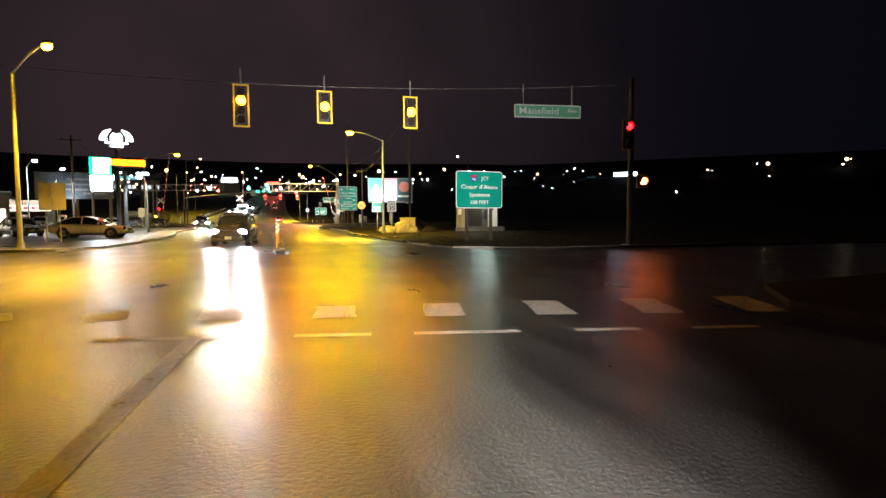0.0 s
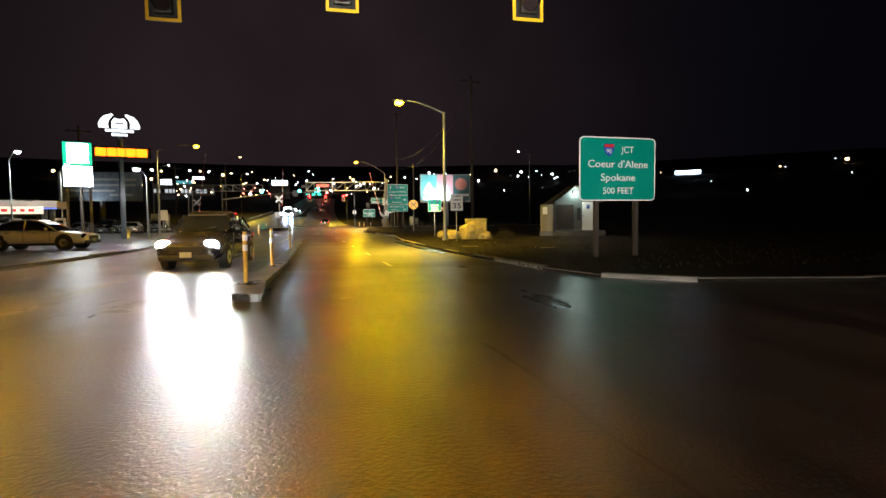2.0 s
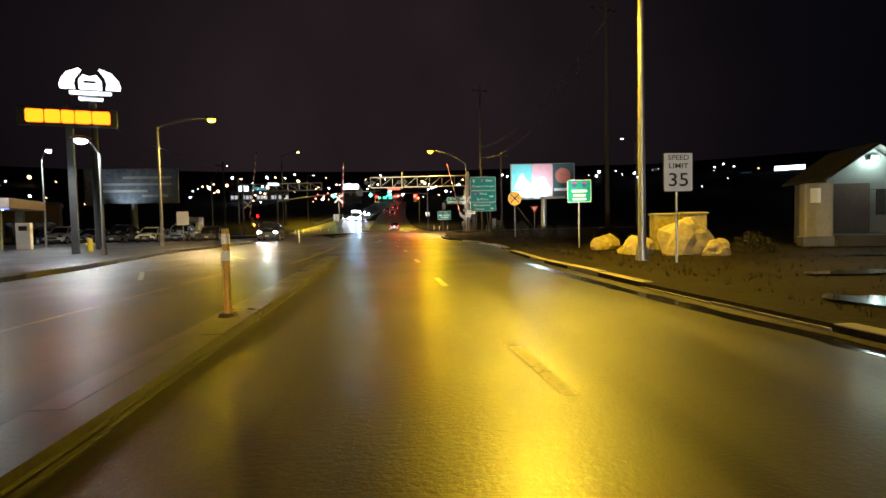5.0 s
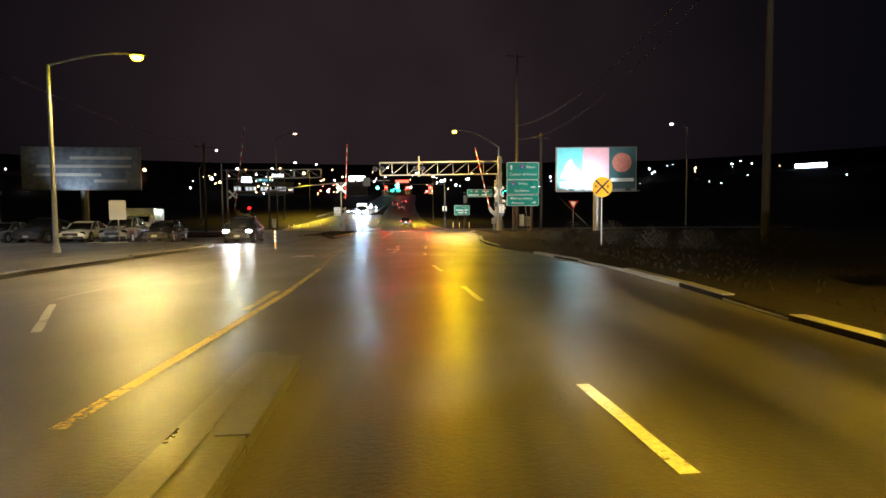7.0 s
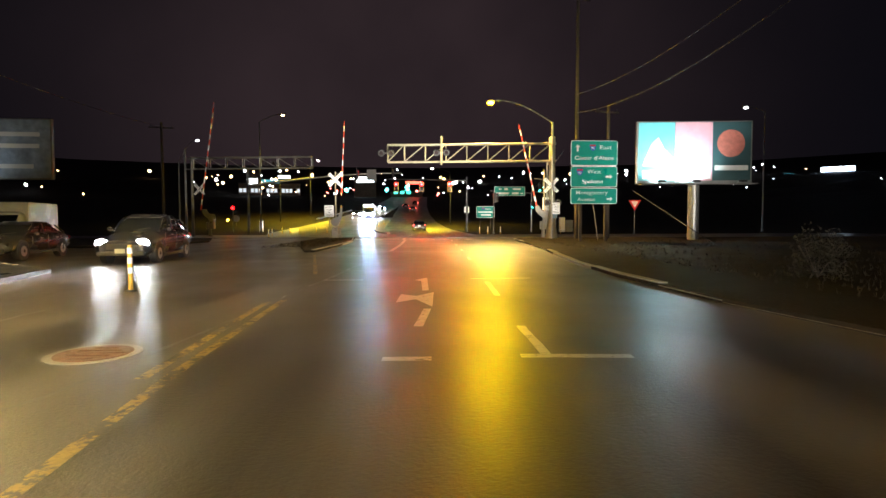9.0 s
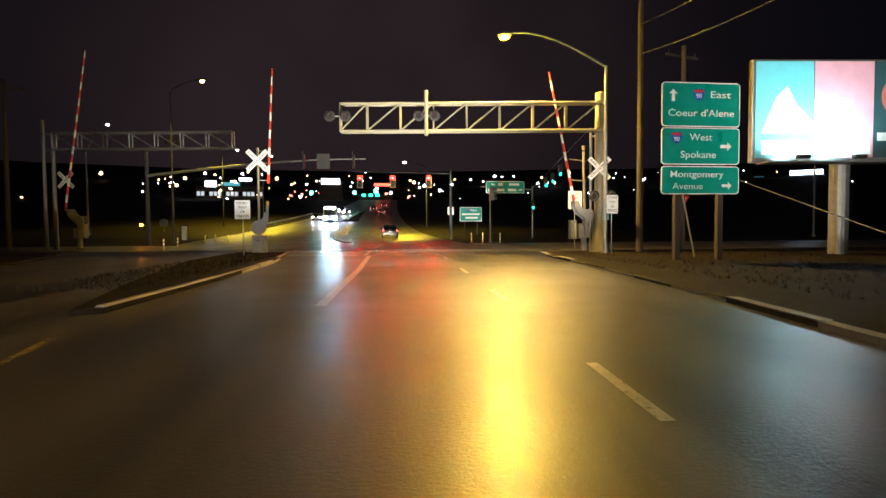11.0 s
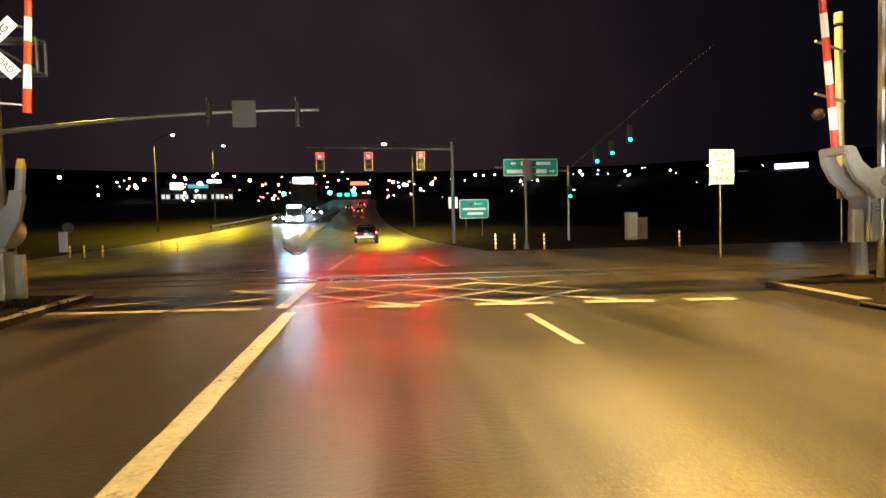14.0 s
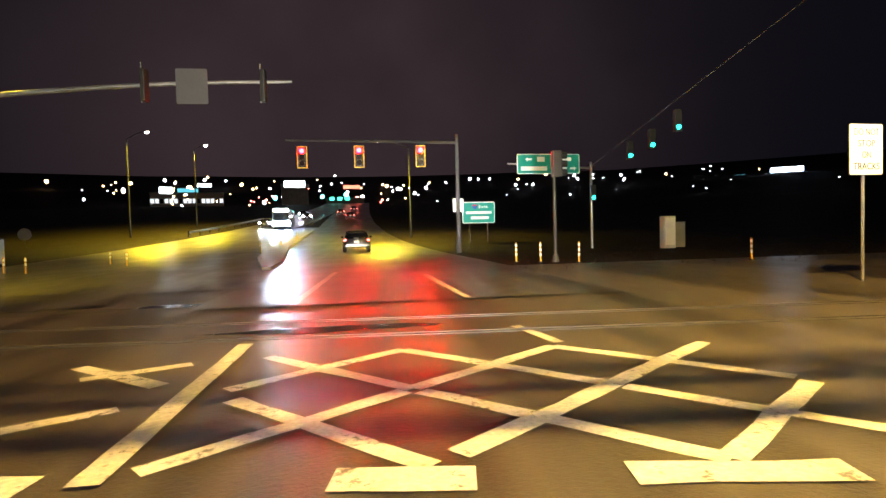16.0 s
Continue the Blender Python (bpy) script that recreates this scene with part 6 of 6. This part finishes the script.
rnd = random.Random(12)
for k in range(7):
    car((-17.5 - 2.9 * k, 83.0 + 0.4 * k, 0.02), 8 + rnd.uniform(-4, 4), "parked car on the dark lot", (M_CARDARK, M_CARGREY, M_CARWHITE)[k % 3], tall=0.45 * (k % 2), group="cars parked on the lot")

s = thing("bus", "oncoming bus with bright headlights and lit destination board", "bus", (-15.0, 184.0, rise(-15, 184)), 4)
part("body", box(B(), 0, 5.5, 1.75, 2.5, 11.0, 2.7, 0.15), M_CARGREY, s)
part("windscreen", box(B(), 0, -0.02, 2.0, 2.2, 0.08, 1.2, 0.03), M_GLASS, s)
part("destination_board", box(B(), 0, -0.05, 2.88, 2.0, 0.08, 0.42, 0.02), G_SIGN, s)
for x in (-0.95, 0.95):
    part("headlight", ball(B(), (x, -0.05, 0.95), 0.38, 1, 0.5, 0.8), G_HEADFAR, s)
    wheel = part("wheel", rod(B(), (x * 1.05, 2.2, 0.5), (x * 1.3, 2.2, 0.5), 0.5, seg=20), M_RUBBER, s)
    part("rim", rod(B(), (x * 1.28, 2.2, 0.5), (x * 1.34, 2.2, 0.5), 0.3, seg=16), M_RIM, wheel)
for k, (x, y) in enumerate(((-18.6, 192.0), (-17.6, 205.0), (-14.6, 214.0), (-17.2, 228.0))):
    car((x, y, rise(x, y) + 0.03), 4, "oncoming car with bright headlights on the hill", M_CARDARK, G_QUEUE, group="oncoming queue")
for k, (x, y) in enumerate(((-6.2, 214.0), (-9.0, 232.0), (-6.6, 250.0))):
    car((x, y, rise(x, y) + 0.03), 182, "car on the hill with red tail lights", M_CARDARK, None, G_FARRED, group="cars on the hill")


s = thing("van", "white box van parked behind the cars on the lot", "van", (-21.5, 88.0, 0.0), 12)
part("cargo_box", box(B(), 0, 1.1, 1.45, 1.95, 3.2, 1.9, 0.06), M_CARWHITE, s)
part("cab", loft(B(), [(-2.3, 0.7, 0.45, 0.85), (-2.1, 0.88, 0.4, 1.05), (-1.3, 0.92, 0.4, 1.2), (-0.9, 0.9, 0.4, 1.85), (-0.5, 0.9, 0.4, 1.95)], 20, 5.0), M_CARWHITE, s, smooth=True)
part("windscreen", box(B(), 0, -1.12, 1.55, 1.5, 0.06, 0.55, 0.02, Euler((radians(-38), 0, 0)).to_matrix()), M_GLASS, s)
part("chassis", box(B(), 0, 0.3, 0.42, 1.6, 4.6, 0.16, 0.02), M_TRIM, s)
for x in (-0.8, 0.8):
    part("headlight", ball(B(), (x * 0.85, -2.2, 0.75), 0.13, 1.2, 0.5, 0.8), M_GLASS, s)
    for y in (-1.5, 1.6):
        wheel = part("wheel", rod(B(), (x - 0.1, y, 0.36), (x + 0.1, y, 0.36), 0.36, seg=20), M_RUBBER, s)
        part("rim", rod(B(), (x - 0.115, y, 0.36), (x + 0.115, y, 0.36), 0.2, seg=14), M_RIM, wheel)


# ---- weeds and shrubs ----
def weeds(count, spots, seed, label):
    rnd, bm = random.Random(seed), B()
    for _ in range(count):
        x, y = spots(rnd)
        z = 0.1 if y < 106 else rise(x, y) - 0.02
        for _ in range(4):
            a, l = rnd.uniform(0, 6.28), rnd.uniform(0.03, 0.13)
            d = Vector((math.cos(a), math.sin(a), 0))
            w = Vector((-d.y, d.x, 0)) * 0.007
            p = Vector((x, y, z)) + d * 0.03
            q = p + d * l * 0.45 + Vector((0, 0, l))
            bm.faces.new([bm.verts.new(v) for v in (p - w, p + w, q)])
    return tagged(part("dry_grass", bm, M_GRASS), label, "grass", kind="stuff")


weeds(4500, lambda r: (6.0 + 14 * r.random() ** 1.6, r.uniform(25, 103)), 1, "dead grass and weeds on the dirt verge")
weeds(1500, lambda r: (r.uniform(-10.0, -7.2), r.uniform(89, 106)), 2, "dead grass on the long island")
weeds(4000, lambda r: (r.uniform(3.6, 30.0), r.uniform(119, 165)), 3, "dead grass past the crossing")


def shrub(x, y, r, h, seed):
    rnd, bm = random.Random(seed), B()
    for _ in range(1500):
        d = Vector((rnd.gauss(0, 1), rnd.gauss(0, 1), abs(rnd.gauss(0, 1)))).normalized()
        k = rnd.uniform(0.45, 1.0) * (1 + 0.35 * noise.noise(d * 2 + Vector((seed, 0, 0))))
        c = Vector((x + d.x * r * k, y + d.y * r * k, 0.1 + h * d.z * k))
        u = Vector((rnd.gauss(0, 1), rnd.gauss(0, 1), rnd.gauss(0, 1))).normalized() * rnd.uniform(0.025, 0.05)
        v = u.cross(Vector((rnd.gauss(0, 1), rnd.gauss(0, 1), rnd.gauss(0, 1)))).normalized() * 0.016
        bm.faces.new([bm.verts.new(p) for p in (c - u, c + v, c + u, c - v)])
    s = thing("shrub", "low dull roadside shrub", "shrub", group="shrubs in the verge")
    part("leaves", bm, M_SHRUB, s)
    bm = B()
    for _ in range(6):
        a = rnd.uniform(0, 6.28)
        rod(bm, (x, y, 0.08), (x + math.cos(a) * r * 0.6, y + math.sin(a) * r * 0.6, 0.1 + h * 0.6), 0.02, 0.008, 5)
    part("stems", bm, M_WOOD, s)
    return s


for k, (x, y, r, h) in enumerate(((16.5, 72.0, 0.9, 0.95), (18.5, 73.5, 1.0, 1.0), (13.0, 80.0, 0.8, 0.7), (11.5, 47.0, 0.7, 0.6), (20.5, 75.0, 1.1, 0.9), (10.0, 68.6, 0.8, 0.9), (11.2, 67.0, 0.9, 0.9), (13.2, 64.8, 1.0, 0.8), (7.71, 73.29, 0.69, 1.22), (9.23, 72.03, 0.70, 1.28))):
    shrub(x, y, r, h, k + 1)


# ---- far stores up the hill ----
def far_store(x, y, z, w, h, turn, label, signs, windows=0, wall=M_BRICK):
    """A low store on the hillside with lit boxes: (dx, dz, width, height, material)."""
    s = thing("store_building", label, "building", (x, y, z), turn, "far stores")
    part("wall", box(B(), 0, 6, h / 2 - 4, w, 12, h + 8), wall, s)
    part("parapet", box(B(), 0, 6, h + 0.3, w + 0.8, 12.8, 0.6, 0.1), M_SIDING, s)
    for k in range(windows):
        cx = -w / 2 + (k + 0.5) * w / windows
        part("window", plate(B(), w / windows * 0.75, h * 0.4, 0.1, 0.1, -0.12, cx, h * 0.3), G_STORE if k % 4 != 2 else M_GLASS, s)
    for dx, dz, sw, sh, mat in signs:
        part("sign_box", box(B(), dx, -0.2, dz, sw + 0.4, 0.6, sh + 0.4, 0.1), M_TRIM, s)
        part("sign_face", plate(B(), sw, sh, 0.1, 0.15, -0.62, dx, dz), mat, s)
    return s


G_STORE = glow("store_window_light", (0.85, 0.93, 1.0), 0.55)
G_BOXWHITE = glow("far_box_sign", (0.80, 0.93, 1.0), 4)
G_BOXTEAL = glow("far_teal_sign", (0.10, 0.45, 0.55), 0.7)
G_BOXRED = glow("far_red_sign", (1.0, 0.10, 0.06), 3)
far_store(-127.0, 500.0, 24.0, 46.0, 7.5, 14, "long lit store front far off on the hill", [(-13.0, 9.4, 8.0, 4.4, G_BOXWHITE), (0.5, 9.4, 13.0, 2.6, G_BOXTEAL), (11.0, 13.0, 9.0, 2.2, G_BOXWHITE)], 16)
far_store(-34.5, 345.0, 17.5, 11.0, 5.0, 6, "small store under a lit white box sign", [(0.0, 5.4, 8.6, 2.8, G_BOXWHITE)])
far_store(-13.5, 346.0, 12.0, 16.0, 4.2, 2, "low store with green and red lit signs", [(-5.5, 4.4, 2.0, 1.4, G_TEAL), (-2.2, 4.4, 2.0, 1.4, G_TEAL), (1.0, 4.4, 2.0, 1.4, G_TEAL), (3.0, 9.4, 7.0, 1.4, G_BOXRED)])
far_store(352.0, 560.0, 36.0, 60.0, 7.0, -36, "long dim store far off with a bright sign", [(13.0, 11.6, 25.0, 4.2, glow("far_blue_white_sign", (0.62, 0.78, 1.0), 6)), (-24.0, 8.0, 8.0, 3.0, G_BOXTEAL)], 18)


# ---- lights of the town on the hills ----
def town(name, count, mat, seed, bearing, distance, height, size, label):
    """Lamps spread over the hillsides; bearing in degrees to the right of +y."""
    rnd, bm = random.Random(seed), B()
    for _ in range(count):
        a, d = radians(rnd.uniform(*bearing)), rnd.uniform(*distance)
        x, y = d * math.sin(a), 60 + d * math.cos(a)
        r = d * size * rnd.choice((0.7, 0.9, 1.2, 1.5, 2.2))
        bmesh.ops.create_icosphere(bm, subdivisions=1, radius=r, matrix=Matrix.Translation((x, y, rise(x, y) + d * rnd.uniform(*height))))
    return tagged(part(name, bm, mat), label, "town lights", kind="stuff")


town("town_lights", 26, G_FARWHITE, 7, (10, 48), (450, 700), (0.004, 0.014), 0.0009, "white street lamps far off on the dark hills")
town("town_lights", 34, G_FARWHITE, 1, (-60, 75), (420, 800), (0.002, 0.012), 0.0011, "white street lamps far off on the dark hills")
town("town_lights", 26, G_FARWARM, 2, (-60, 60), (420, 800), (0.002, 0.012), 0.0013, "warm street lamps far off on the dark hills")
town("town_lights", 30, G_FARWHITE, 3, (-24, 6), (330, 480), (0.012, 0.045), 0.0012, "white lamps and shop signs up the road")
town("town_lights", 34, G_FARWARM, 4, (-22, 4), (330, 480), (0.012, 0.045), 0.0012, "warm lamps and shop signs up the road")
town("town_lights", 14, G_FARRED, 5, (-12, 1), (300, 460), (0.01, 0.03), 0.0012, "red lamps up the road")
town("town_lights", 6, G_FARTEAL, 6, (-9, -1), (330, 430), (0.02, 0.026), 0.0016, "green signals far up the road")
